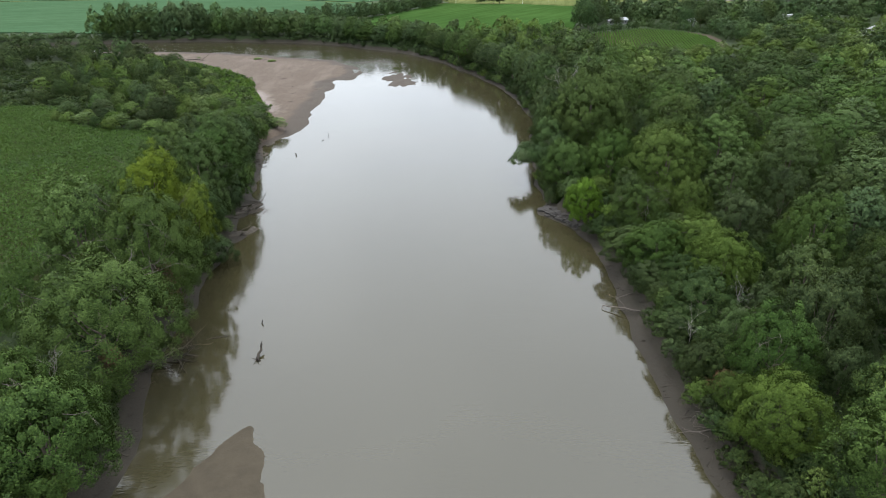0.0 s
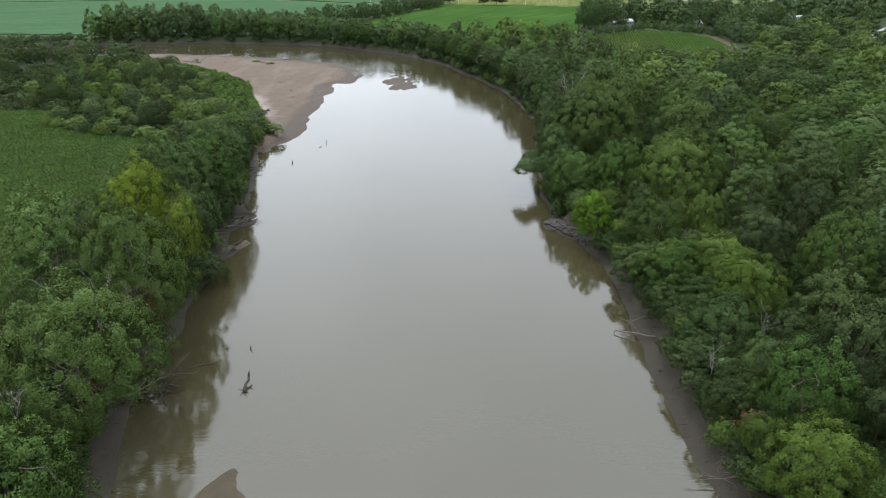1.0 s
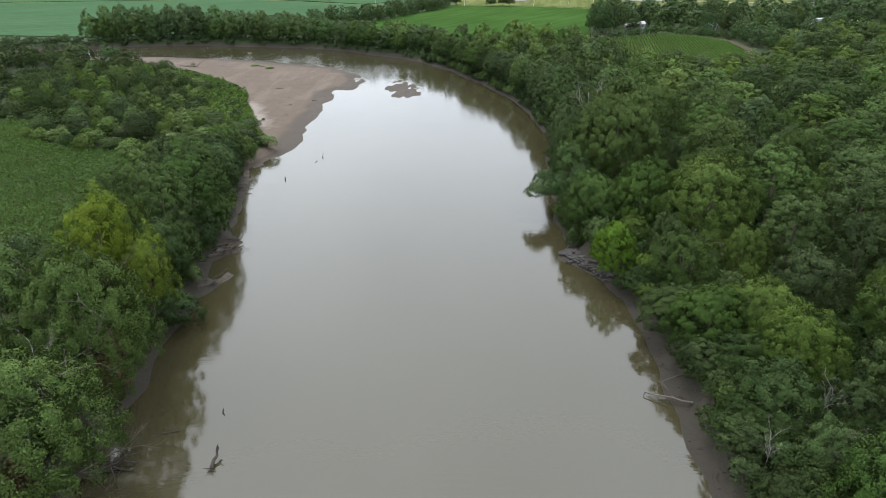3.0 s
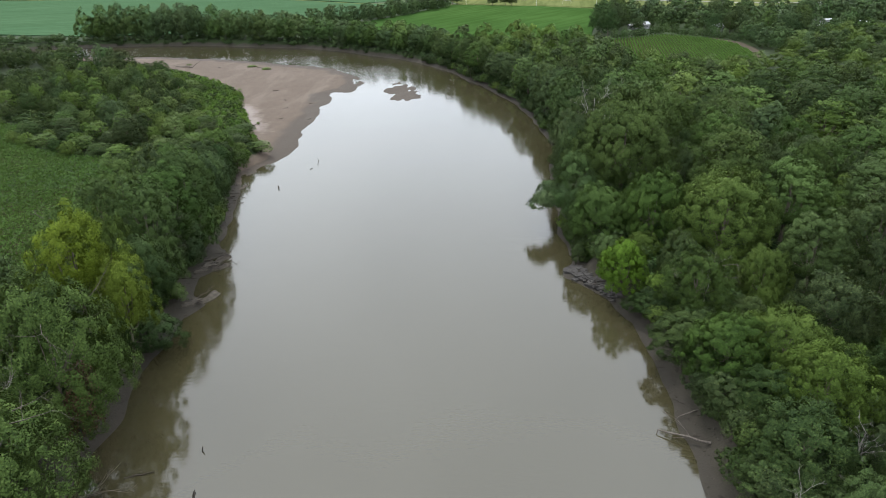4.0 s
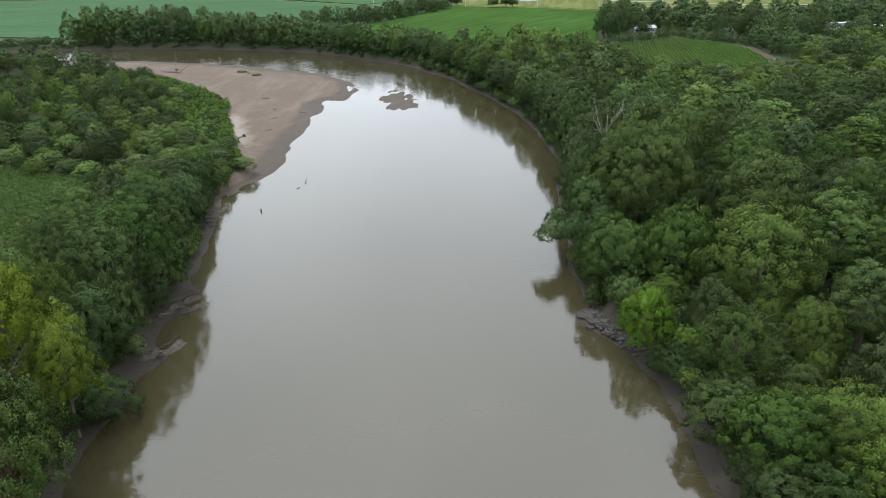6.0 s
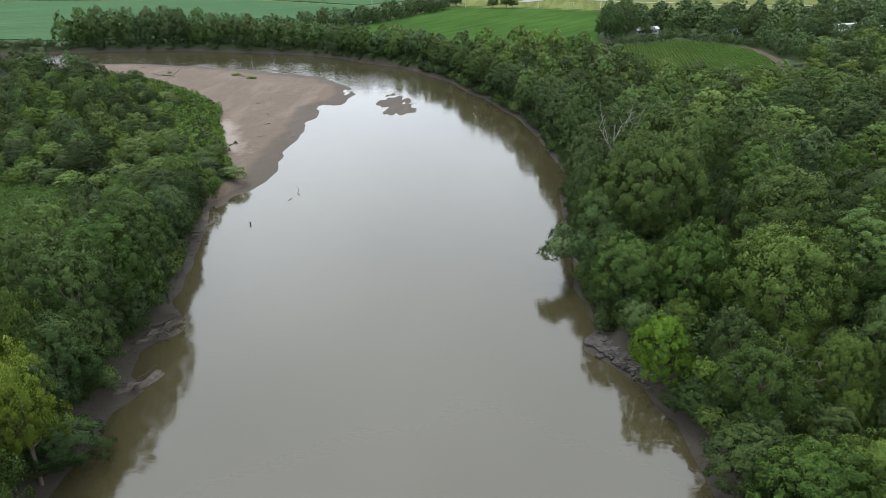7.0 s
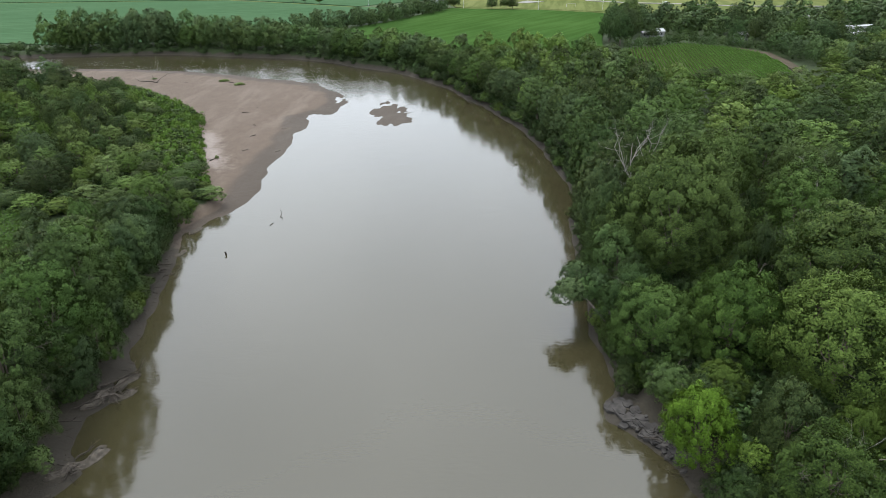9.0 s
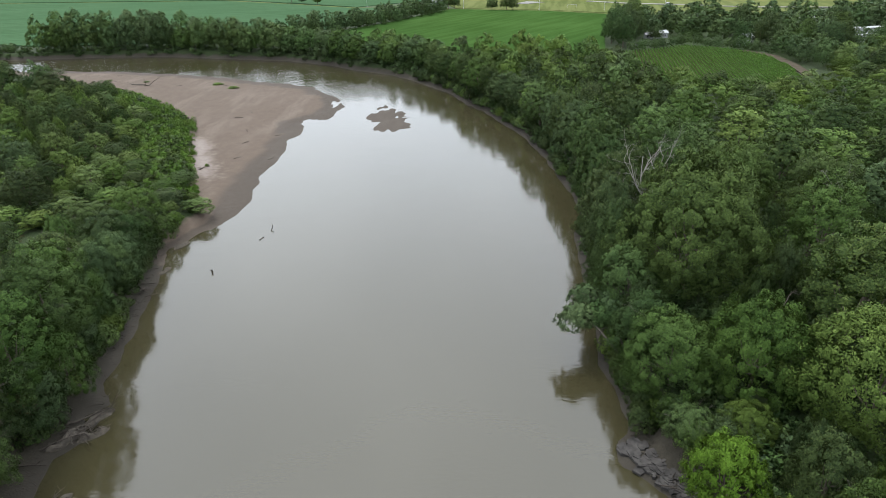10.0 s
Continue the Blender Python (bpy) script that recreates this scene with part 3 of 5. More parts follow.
# single trees that stand out: model, x, y, height, crown radius, lean, label
BIG, WILLOW, MAPLE, YELLOW, FULL, HIGH = near[6], near[7], near[8], near[9], near[10], near[11]
OUTER_BANK_TREES = [
    (near[5], 27.0, 105.8, 8.8, 4.3, -0.12, "bright fresh-green boxelder leaning over the rocky bank"),
    (near[3], 34.2, 96.6, 8.3, 5.4, -0.05, "pale grey-green willow with bare twigs showing"),
    (BIG, 34.8, 141.5, 21.0, 11.0, 0, ""),
    (MAPLE, 26.6, 121.8, 9.6, 6.4, -0.12, ""),
    (MAPLE, 35.0, 119.8, 12.0, 6.6, 0, "broad green maple with layered sprays near the rocks"),
    (near[12], 43.8, 112.6, 14.2, 8.4, 0, "full light-green tree with a tall rounded crown"),
    (near[0], 34.0, 103.2, 8.2, 3.6, 0, "rounded green tree behind the bright boxelder"),
    (FULL, 49.0, 126.0, 18.0, 8.2, 0, ""),
    (HIGH, 56.0, 117.0, 15.8, 6.8, 0, ""),
    (HIGH, 40.0, 169.5, 19.5, 6.6, 0, ""),
    (FULL, 31.5, 163.0, 16.0, 6.0, -0.05, ""),
    (HIGH, 51.5, 165.0, 16.4, 6.4, 0, ""),
]
HERO_ROWS = [
    (near[1], 29.4, 99.0, 2.6, 4.2, -0.1, "low spreading green tree on the mud bank"),
    (near[0], 30.2, 88.6, 4.6, 4.6, -0.1, ""),
    (MAPLE, 33.2, 82.6, 7.0, 5.8, 0, "broad green maple at the mud bank's edge"),
    (near[12], 39.4, 82.2, 7.8, 5.4, 0, "low light-green tree with a broad rounded crown"),
    (near[12], 39.6, 73.8, 8.6, 5.4, 0, "fresh light-green tree in the riverside wood"),
    (near[0], 31.4, 77.0, 3.6, 4.0, -0.1, ""),
    (near[0], 34.6, 75.4, 5.6, 4.4, 0, ""),
    (near[1], 34.4, 67.4, 6.8, 5.0, -0.05, ""),
    (near[3], 36.8, 52.2, 11.0, 5.2, -0.05, "tall soft green tree with a narrow rounded top"),
    (near[0], 31.0, 64.6, 3.4, 3.8, -0.1, ""),
]
INNER_BANK_TREES = [
    (YELLOW, -49.6, 91.0, 19.6, 5.6, 0.08, ""),
    (YELLOW, -43.2, 89.4, 17.4, 3.8, 0.08, "slender yellow-green tree beside a larger one"),
    (WILLOW, -45.0, 76.4, 16.8, 8.4, 0.12, ""),
    (near[2], -53.4, 75.6, 19.4, 6.8, 0.03, "tall soft grey-green tree beside the corn"),
    (WILLOW, -43.6, 59.6, 15.0, 9.8, 0.1, "large grey-green riverside willow with bare branch tips"),
    (MAPLE, -40.2, 41.0, 11.6, 7.2, 0.05, "dense green tree on the bank beside the sand spit"),
    (MAPLE, -47.4, 45.0, 11.5, 6.6, 0.05, "dense green tree behind the sand spit"),
    (near[4], -42.6, 92.4, 5.6, 4.6, 0.15, "dark green bankside tree drooping to the water"),
    (near[12], -50.6, 100.4, 14.2, 4.8, 0.05, "light-green rounded tree behind the bankside trees"),
    (near[2], -49.0, 110.6, 15.4, 6.2, 0.05, "tall grey-green cottonwood above the muddy bank"),
    (HIGH, -49.2, 119.4, 15.6, 6.0, 0.05, ""),
    (HIGH, -49.4, 127.4, 15.8, 5.6, 0.05, ""),
    (near[2], -52.4, 134.2, 13.6, 5.6, 0, ""),
    (near[3], -55.6, 101.0, 15.0, 6.2, 0, "soft grey-green willow at the corn field's edge"),
    (near[4], -46.6, 101.0, 10.5, 5.0, 0.1, "dark green tree hanging over the muddy bank"),
]
for ob, x, y, h, r, out, text in OUTER_BANK_TREES + HERO_ROWS + INNER_BANK_TREES:
    plant(ob, x, y, h * (1.15 if h < 9 else 1.04), r, label=text, lean=(out, 0))
    TAKEN.append((x, y, r))


def right_height(x, y):
    """Canopy height of the wood on the outer bank: low at the water's edge, tall cottonwoods about the bend's start."""
    h = np.interp(y, [30, 50, 65, 95, 103, 113, 126, 142, 165, 185, 205, 228, 262, 300], [12.0, 11.8, 10.2, 10.0, 10.8, 13.5, 17.0, 18.0, 17.5, 16.5, 15.0, 12.5, 11.0, 10.0])
    return h * (1 + 0.4 * sstep(42, 58, x) * sstep(115, 95, y)) * (1 - 0.25 * sstep(52, 85, x) * sstep(115, 130, y))


RIGHT_NEAR = [(27, 28), (62, 28), (78, 70), (86, 110), (86, 150), (24, 150), (21, 136), (22, 118), (27, 105), (28, 92), (27, 60)]
RIGHT_TALL = [(30, 108), (86, 100), (100, 118), (130, 160), (112, 215), (30, 215), (28, 150), (24, 128)]
for zone, low, high, pack, share in ((RIGHT_TALL, 5.0, 7.2, 0.98, 1.04), (RIGHT_NEAR, 3.6, 5.4, 0.92, 1.0), (RIGHT_NEAR, 2.0, 3.2, 0.85, 0.6), (RIGHT_TALL, 2.6, 4.0, 0.8, 0.52)):
    for xi, yi, ri in grow(zone, low, high, pack, 2.6):
        si = float(-signed(np.array([xi]), np.array([yi]), WATER_POLY)[0])
        close = xi < 58 and yi < 136
        h = float(right_height(xi, yi)) * rng.uniform(0.82, 1.14) * share * (1 - (0.36 if yi < 103 else 0.25) * float(sstep(11, 4, si)))
        h *= 1 - 0.45 * float(sstep(110, 114, yi) * sstep(132, 127, yi) * sstep(44, 40, xi))
        if h > 13.0 and yi < 160:
            ob = near[(10, 11, 2)[rng.integers(3)]]
        elif close:
            ob = near[(0, 1, 2, 3, 4, 12)[rng.choice(6, p=[0.36, 0.3, 0.04, 0.08, 0.08, 0.14])]]
        else:
            ob = mid[rng.choice(4, p=[0.42, 0.3, 0.1, 0.18])]
        plant(ob, xi, yi, h, ri, lean=(-0.08 * float(sstep(10, 4, si)), 0))

LEFT_STRIP = [(-38, 26), (-58, 26), (-58, 64), (-59, 80), (-60, 110), (-61, 140), (-68, 165), (-60, 176), (-54, 170), (-51, 160), (-47, 138), (-43, 120), (-41, 100), (-41, 64)]
for xi, yi, ri in grow(LEFT_STRIP, 2.8, 5.2, 0.84, 2.4):
    if xi < -50 and yi < 64:
        continue
    si = float(-signed(np.array([xi]), np.array([yi]), WATER_POLY)[0])
    h = float(np.interp(yi, [30, 55, 90, 130, 150, 170], [10.5, 13.5, 15.0, 14.0, 9.5, 7.5])) * rng.uniform(0.85, 1.12) * (0.84 + 0.08 * (ri - 2.8)) * (1 - 0.18 * float(sstep(10, 5, si)))
    ob = near[rng.choice(5, p=[0.26, 0.16, 0.22, 0.2, 0.16])]
    plant(ob, xi, yi, h, ri, lean=(0.12 * float(sstep(10, 4, si)), 0))

# a dense row of dark trees at the crest of the inner bank
pts, yi = np.array(LEFT_BANK), 95.0
while yi < 170:
    ri = rng.uniform(2.8, 4.0)
    yi += ri * 0.75
    xi = float(np.interp(yi, pts[:, 1], pts[:, 0])) - rng.uniform(4.4, 5.6)
    h = float(np.interp(yi, [95, 125, 145, 170], [8.5, 10.0, 8.5, 6.0])) * rng.uniform(0.8, 1.2)
    plant(near[(4, 0, 4, 3)[rng.integers(4)]], xi, yi, h, ri, lean=(0.08, 0), label="dark green tree leaning from the crest of the mud bank")
    TAKEN.append((xi, yi, ri * 0.8))
    yi += ri * 0.75

# tall trees that stand right on the outer bank farther on
pts = np.array(RIGHT_BANK)
yi = 124.0
while yi < 318:
    ri = rng.uniform(4.0, 6.0)
    yi += ri * 0.92
    xi = float(np.interp(yi, pts[:, 1], pts[:, 0])) + rng.uniform(3.6, 6.0)
    h = float(np.interp(yi, [124, 136, 150, 185, 215, 250, 318], [8.5, 10.5, 14.5, 16.5, 14.5, 13.0, 10.0])) * rng.uniform(0.8, 1.15)
    ob = near[(4, 0, 4, 1)[rng.integers(4)]] if yi < 158 else mid[rng.choice(4, p=[0.4, 0.25, 0.25, 0.1])]
    plant(ob, xi, yi, h, ri, lean=(-0.06, 0), label="tall green tree standing close above the river")
    TAKEN.append((xi, yi, ri))
    yi += ri * 0.92

# shrubs along the crest of both banks, hanging down to the mud
for line, side, lo, hi in ((RIGHT_BANK, 1, 30, 325), (LEFT_BANK, -1, 40, 168)):
    pts = np.array(line)
    for yi in np.arange(lo, hi, 2.5):
        yi += rng.uniform(-1, 1)
        off = rng.uniform(-0.7, 0.7) + float(np.interp(yi, [30, 50, 62, 82, 95, 120], [3.2, 3.3, 3.9, 3.9, 3.2, 2.3]) if side > 0 else np.interp(yi, [40, 95, 102, 128, 135], [3.8, 3.7, 4.2, 4.2, 3.4]))
        xi = float(np.interp(yi, pts[:, 1], pts[:, 0])) + side * off
        if side > 0 and 101 < yi < 117:
            continue
        plant(shrub[rng.choice(2, p=[0.15, 0.85])], xi, yi, rng.uniform(2.0, 4.0), rng.uniform(1.6, 2.5), label="green shrub hanging over the muddy river bank")
for yi in np.arange(36, 102, 2.3):
    xi = float(np.interp(yi, np.array(RIGHT_BANK)[:, 1], np.array(RIGHT_BANK)[:, 0])) + rng.uniform(5.8, 7.6)
    plant(shrub[rng.choice(2, p=[0.15, 0.85])], xi, yi + rng.uniform(-1, 1), rng.uniform(2.6, 4.4), rng.uniform(1.8, 2.6), label="dense green shrub under the bankside trees")
for xi, yi in ((-46.4, 82), (-49.6, 122), (-48.5, 117), (-45.6, 71), (31.5, 52)):
    plant(shrub[2], xi, yi, rng.uniform(2.5, 4), 1.8, label="withered rust-brown shrub on the bank")

for xi, yi, h in ((27.6, 109.0, 3.4), (26.0, 112.0, 3.0), (25.0, 115.4, 3.6), (28.6, 111.0, 4.0), (24.2, 118.0, 3.2), (30.6, 102.0, 3.0)):
    plant(shrub[int(yi) % 2], xi, yi, h, 2.2, label="green shrub above the broken grey stones")

for xi, yi, h, w in ((-42.4, 75.6, 6.5, 2.1), (-43.4, 79.5, 6.0, 1.6), (-42.5, 58.5, 6.0, 1.6)):
    plant(shrub[2], xi, yi, h, w, label="tall withered brown shrub hanging by the willow")

# low wood on the inner bend, with a taller clump at its far end
for xi, yi, h, ri in ((-132, 270, 13.6, 7.2), (-145, 284, 14.6, 6.0), (-158, 282, 14.8, 8.0), (-152, 264, 12.2, 6.4), (-122, 282, 7.4, 4.4), (-140, 256, 9.4, 5.0), (-100, 200, 10.4, 5.0), (-86, 180, 9.0, 4.4)):
    plant(mid[int(yi) % 3], xi, yi, h, ri, label="dense green tree standing above the low scrub")
    TAKEN.append((xi, yi, ri))
for xi, yi, ri in grow(PENINSULA, 1.9, 3.6, 0.88, 1.0, 14000):
    ei = float(signed(np.array([xi]), np.array([yi]), PENINSULA)[0])
    if xi < -150 or (ei < 9 and yi > 195):
        continue
    h = (3.4 + 5.2 * float(sstep(4, 36, ei)) + 1.6 * float(sstep(-80, -125, xi))) * rng.uniform(0.85, 1.2) * (0.8 + 0.13 * (ri - 2))
    ob = shrub[rng.choice(2, p=[0.7, 0.3])] if ri < 3.3 else mid[rng.choice(4, p=[0.4, 0.15, 0.1, 0.35])]
    plant(ob, xi, yi, h, ri)

for xi, yi, h, w in ((-95.5, 319.5, 1.0, 2.4), (-86, 310.5, 1.1, 2.2), (-62, 213.5, 0.9, 0.6), (-146, 330, 0.8, 1.6), (-128, 326, 0.7, 1.4)):
    plant(shrub[0], xi, yi, h, w, label="small green tuft of scrub on the bare sandbar")

# a few single trees far off beyond the fields
for xi, yi, h in ((0, 600, 15), (5, 604, 13), (34, 578, 13), (45, 574, 14), (50, 573, 12), (-152, 697, 14), (-138, 684, 12), (-121, 668, 11), (86, 378, 17), (92, 388, 19),
                  (84, 393, 18), (97, 402, 20), (89, 405, 19), (100, 418, 20), (143, 377, 13), (152, 377, 12), (158, 381, 15), (109, 402, 8), (160, 352, 15), (168, 345, 16), (176, 352, 14), (152, 402, 17), (190, 378, 15)):
    plant(mid[rng.choice(3)], xi, yi, h, z=3.2, label="dark green tree standing alone beyond the fields" if yi > 560 else "dark green tree beside the distant field and houses")


# far woods, past counting: one mesh of many crowns
def far_wood(name, label, places, mat, seed, lobes=6, leaves=4000, leaf=0.034, twigs=11, fill=34):
    """places: x, y, ground, height, crown radius."""
    r = np.random.default_rng(seed)
    kinds = [crown_geometry(r, 0.4, 0.0, 1.0, lobes, leaves, leaf, twigs=twigs, fill=fill) for i in range(8)]
    V, T, Q, N, A, base = [], [], [], [], [], 0
    for px, py, pz, h, rad in places:
        v, (t, q), _, n = kinds[r.integers(8)]
        a, w = r.uniform(0, 6.28), rad / 0.4
        c, sn = math.cos(a) * w, math.sin(a) * w
        V.append(np.stack([v[:, 0] * c - v[:, 1] * sn + px, v[:, 0] * sn + v[:, 1] * c + py, v[:, 2] * h + pz], 1))
        c, sn = math.cos(a), math.sin(a)
        N.append(np.stack([n[:, 0] * c - n[:, 1] * sn, n[:, 0] * sn + n[:, 1] * c, n[:, 2]], 1))
        A.append(np.full(len(v), r.uniform(0, 1)))
        T.append(t + base)
        Q.append(q + base)
        base += len(v)
    me = crown_mesh(name, np.concatenate(V), [np.concatenate(T), np.concatenate(Q)], mat, np.concatenate(N))
    me.attributes.new("tree", "FLOAT", "POINT").data.foreach_set("value", np.concatenate(A).astype(np.float32))
    return tagged(new(name, me), label, "wood", kind="stuff")


def places_in(poly, rad, low, high, clear=2.0, at=None, pack=0.8, tries=9000):
    """Places for a wood: crown radii about `rad`; heights low to high, times at(x, y) where given."""
    a = np.array(grow(poly, rad * 0.72, rad * 1.22, pack, clear, tries))
    x, y, r = a[:, 0], a[:, 1], a[:, 2]
    z, _ = terrain(x, y)
    return list(zip(x, y, z - 0.1, rng.uniform(low, high, len(x)) * (at(x, y) if at else 1) * (0.62 + 0.4 * r / rad), r))


def under(poly, gap, low, high, clear):
    """Places for low growth beneath and between the trees."""
    P = np.array(poly, float)
    n = int(np.ptp(P[:, 0]) * np.ptp(P[:, 1]) / gap ** 2)
    x, y = rng.uniform(P[:, 0].min(), P[:, 0].max(), n), rng.uniform(P[:, 1].min(), P[:, 1].max(), n)
    keep = inside(x, y, poly) & (-signed(x, y, WATER_POLY) > clear)
    x, y = x[keep], y[keep]
    z, _ = terrain(x, y)
    h = rng.uniform(low, high, len(x))
    return list(zip(x, y, z - 0.1, h, gap * rng.uniform(0.5, 0.75, len(x))))


FAR_RIGHT = [(22, 150), (86, 150), (86, 100), (100, 118), (130, 160), (215, 280), (255, 340), (215, 360), (160, 330), (146, 300), (141, 288), (124, 273), (92, 270), (72, 292), (68, 310),
             (64, 340), (40, 350), (0, 345), (-8, 335), (-2, 306), (10, 280), (16, 262), (22, 245), (26, 220), (28, 190), (25, 172)]
OUTER = [(-4, 318), (0, 348), (-20, 366), (-44, 380), (-80, 398), (-118, 408), (-150, 424), (-222, 424), (-222, 400), (-180, 404), (-148, 402), (-112, 389),
         (-82, 380), (-58, 365), (-27, 339)]
HEDGE = [(-120, 404), (-102, 420), (-76, 446), (-50, 482), (-30, 520), (-8, 560), (-2, 575), (-12, 578), (-40, 530), (-62, 492), (-90, 455), (-128, 420)]
TOWN = [(98, 410), (120, 398), (148, 388), (170, 352), (240, 380), (310, 400), (400, 470), (380, 540), (300, 500), (230, 470), (150, 472), (112, 480), (98, 450)]
CORN_HEDGE = [(84, 366), (100, 376), (118, 386), (140, 370), (150, 346), (146, 344), (136, 364), (117, 380), (100, 370)]
INNER_FAR = [(-148, 304), (-165, 314), (-200, 330), (-260, 340), (-330, 340), (-330, 215), (-150, 206), (-150, 250)]
BAR_SCRUB = [(-52.5, 186), (-55.5, 190), (-63.5, 209), (-73.5, 236), (-78.5, 251), (-94.5, 271), (-113.5, 290), (-130.5, 305), (-141, 296), (-124, 278), (-108, 262), (-97, 245), (-91, 230), (-81, 205), (-70, 188), (-60, 182)]
LOW_SCRUB = [(-240, 401), (-320, 394), (-420, 372), (-420, 384), (-320, 410), (-240, 416)]


def wood_height(x, y):
    """Tall beside the river, lower towards the corn and the fields."""
    return right_height(x, y) * (1 - 0.12 * sstep(70, 95, x) * sstep(200, 225, y)) + 1.5 * sstep(130, 170, x)


def outer_height(x, y):
    return np.interp(x, [-230, -160, -100, -75, -30, 0], [18.0, 17, 13.5, 11, 10.5, 11])


# open ground round and before the houses
CLEAR = [(113, 407, 7), (111, 398, 5), (145, 377, 5), (147, 388, 4), (209, 387, 7), (205, 379, 5), (224, 409, 9), (220, 400, 6), (207, 448, 8), (203, 437, 6), (206, 314, 6), (222, 327, 6), (236, 392, 7), (201, 377, 7), (193.5, 364.5, 6), (187, 354, 5), (214, 396, 6)]
TAKEN.extend(CLEAR)
wood = places_in(FAR_RIGHT, 4.8, 0.8, 1.25, 1.5, wood_height, 0.95, 16000)
close = [p for p in wood if p[0] < 110 and p[1] < 235]
deep = [p for p in wood if not (p[0] < 110 and p[1] < 235)]
far_wood("woodland", "dense mixed green woodland on the flood plain", close[::4], M_LEAF, 41)
far_wood("woodland", "dense green broadleaf woodland on the flood plain", close[2::4], M_LEAF, 57)
far_wood("cottonwood_wood", "dense grey-green cottonwoods on the flood plain", close[1::4], M_GREY, 46)
far_wood("young_wood", "light-green young trees in the woodland", close[3::4], M_SHRUB, 47)
for i, (name, text, mat) in enumerate((("far_woodland", "distant dense green woodland on the flood plain", M_LEAF), ("far_young_wood", "distant light-green trees on the flood plain", M_SHRUB),
                                       ("far_cottonwood_wood", "distant grey-green cottonwoods on the flood plain", M_GREY), ("far_young_wood", "distant fresh green trees in the wide wood", M_SHRUB))):
    far_wood(name, text, deep[i::4], mat, 54 + 7 * i, lobes=5, leaves=2100, leaf=0.052, twigs=9, fill=24)
row = places_in(OUTER, 5.6, 0.64, 1.14, 1.5, outer_height, 0.56)
far_wood("bank_woodland", "dark green row of trees along the far bank", row[::2], M_DARK, 42, leaves=3200, leaf=0.042)
far_wood("bank_woodland", "grey-green row of trees along the far bank", row[1::2], M_GREY, 59, leaves=3200, leaf=0.042)
far_wood("hedgerow", "dark green hedgerow of trees between two fields", places_in(HEDGE, 4.2, 8, 13), M_DARK, 43, leaves=1300, leaf=0.062)
far_wood("town_trees", "dark green trees standing round distant houses", places_in(TOWN, 6.0, 9, 14, pack=0.98), M_DARK, 44, leaves=1000, leaf=0.08, twigs=7, fill=14)
EDGE = [(146, 284), (147, 302), (148, 328), (148, 350), (158, 376), (185, 396), (215, 384), (196, 335), (168, 300)]
far_wood("field_edge_trees", "dark green trees beside the dirt track and the corn", places_in(EDGE, 4.4, 8, 12), M_DARK, 56, leaves=1500, leaf=0.058)
far_wood("field_hedge", "low dense hedge behind the corn field", places_in(CORN_HEDGE, 2.4, 4, 6), M_DARK, 48, lobes=5, leaves=500, leaf=0.075)
far_wood("inner_woodland", "green low woodland on the inner bend", places_in(INNER_FAR, 4.2, 6.5, 9), M_LEAF, 45, leaves=1400, leaf=0.06)
far_wood("bar_scrub", "low bright-green willow scrub along the sandbar", under(BAR_SCRUB, 1.6, 1.2, 2.8, 1.0), M_SCRUB, 49, leaf=0.13, lobes=4, leaves=190, twigs=5, fill=8)
BANK_GREEN = [(30, 160), (24, 160), (27, 190), (25, 219), (21, 239), (12, 267), (0, 298), (-16, 325), (-43, 350), (-80, 379), (-150, 401), (-244, 399), (-244, 412), (-150, 412),
              (-80, 390), (-40, 362), (-10, 335), (10, 300), (24, 262), (32, 230), (34, 190)]
far_wood("bank_brush", "low green brush down the far river bank", under(BANK_GREEN, 2.6, 1.2, 3.6, 1.6), M_DARK, 51, lobes=3, leaves=150, leaf=0.15, twigs=5, fill=8)
far_wood("undergrowth", "dense green undergrowth between the riverside trees", under(RIGHT_NEAR, 2.25, 1.4, 3.4, 5.0), M_DARK, 52, lobes=4, leaves=170, leaf=0.13, twigs=5, fill=8)
far_wood("bank_undergrowth", "dense green undergrowth along the wooded bank", under(LEFT_STRIP, 2.6, 1.6, 3.6, 5.6), M_DARK, 53, lobes=4, leaves=170, leaf=0.13, twigs=5, fill=8)
far_wood("low_undergrowth", "dense low green growth among shrubs on the inner bend", under(PENINSULA, 3.2, 1.4, 3.0, 7.0), M_LEAF, 58, lobes=4, leaves=150, leaf=0.14, twigs=5, fill=8)
far_wood("bank_scrub", "low dark scrub along the eroded far bank", places_in(LOW_SCRUB, 2.6, 2, 4.5), M_DARK, 50, lobes=5, leaves=220, leaf=0.12)
for ob in near + mid + shrub:
    for o in (*ob.children_recursive, ob):
        bpy.data.objects.remove(o)


# ---- fields ----
def slab(name, poly, z, thick, mat, label, category="field", kind="structure"):
    """A flat piece of land use, with a rim down to the ground."""
    bm = bmesh.new()
    f = bm.faces.new([bm.verts.new((x, y, z)) for x, y in poly])
    if f.normal.z < 0 or sum(a[0] * b[1] - b[0] * a[1] for a, b in zip(poly, poly[1:] + poly[:1])) < 0:
        f.normal_flip()
    ext = bmesh.ops.extrude_face_region(bm, geom=[f])
    for v in ext["geom"]:
        if isinstance(v, bmesh.types.BMVert):
            v.co.z += thick
    me = bpy.data.meshes.new(name)
    bm.normal_update()
    bm.to_mesh(me)
    bm.free()
    me.materials.append(mat)
    return tagged(new(name, me), label, category, kind=kind)


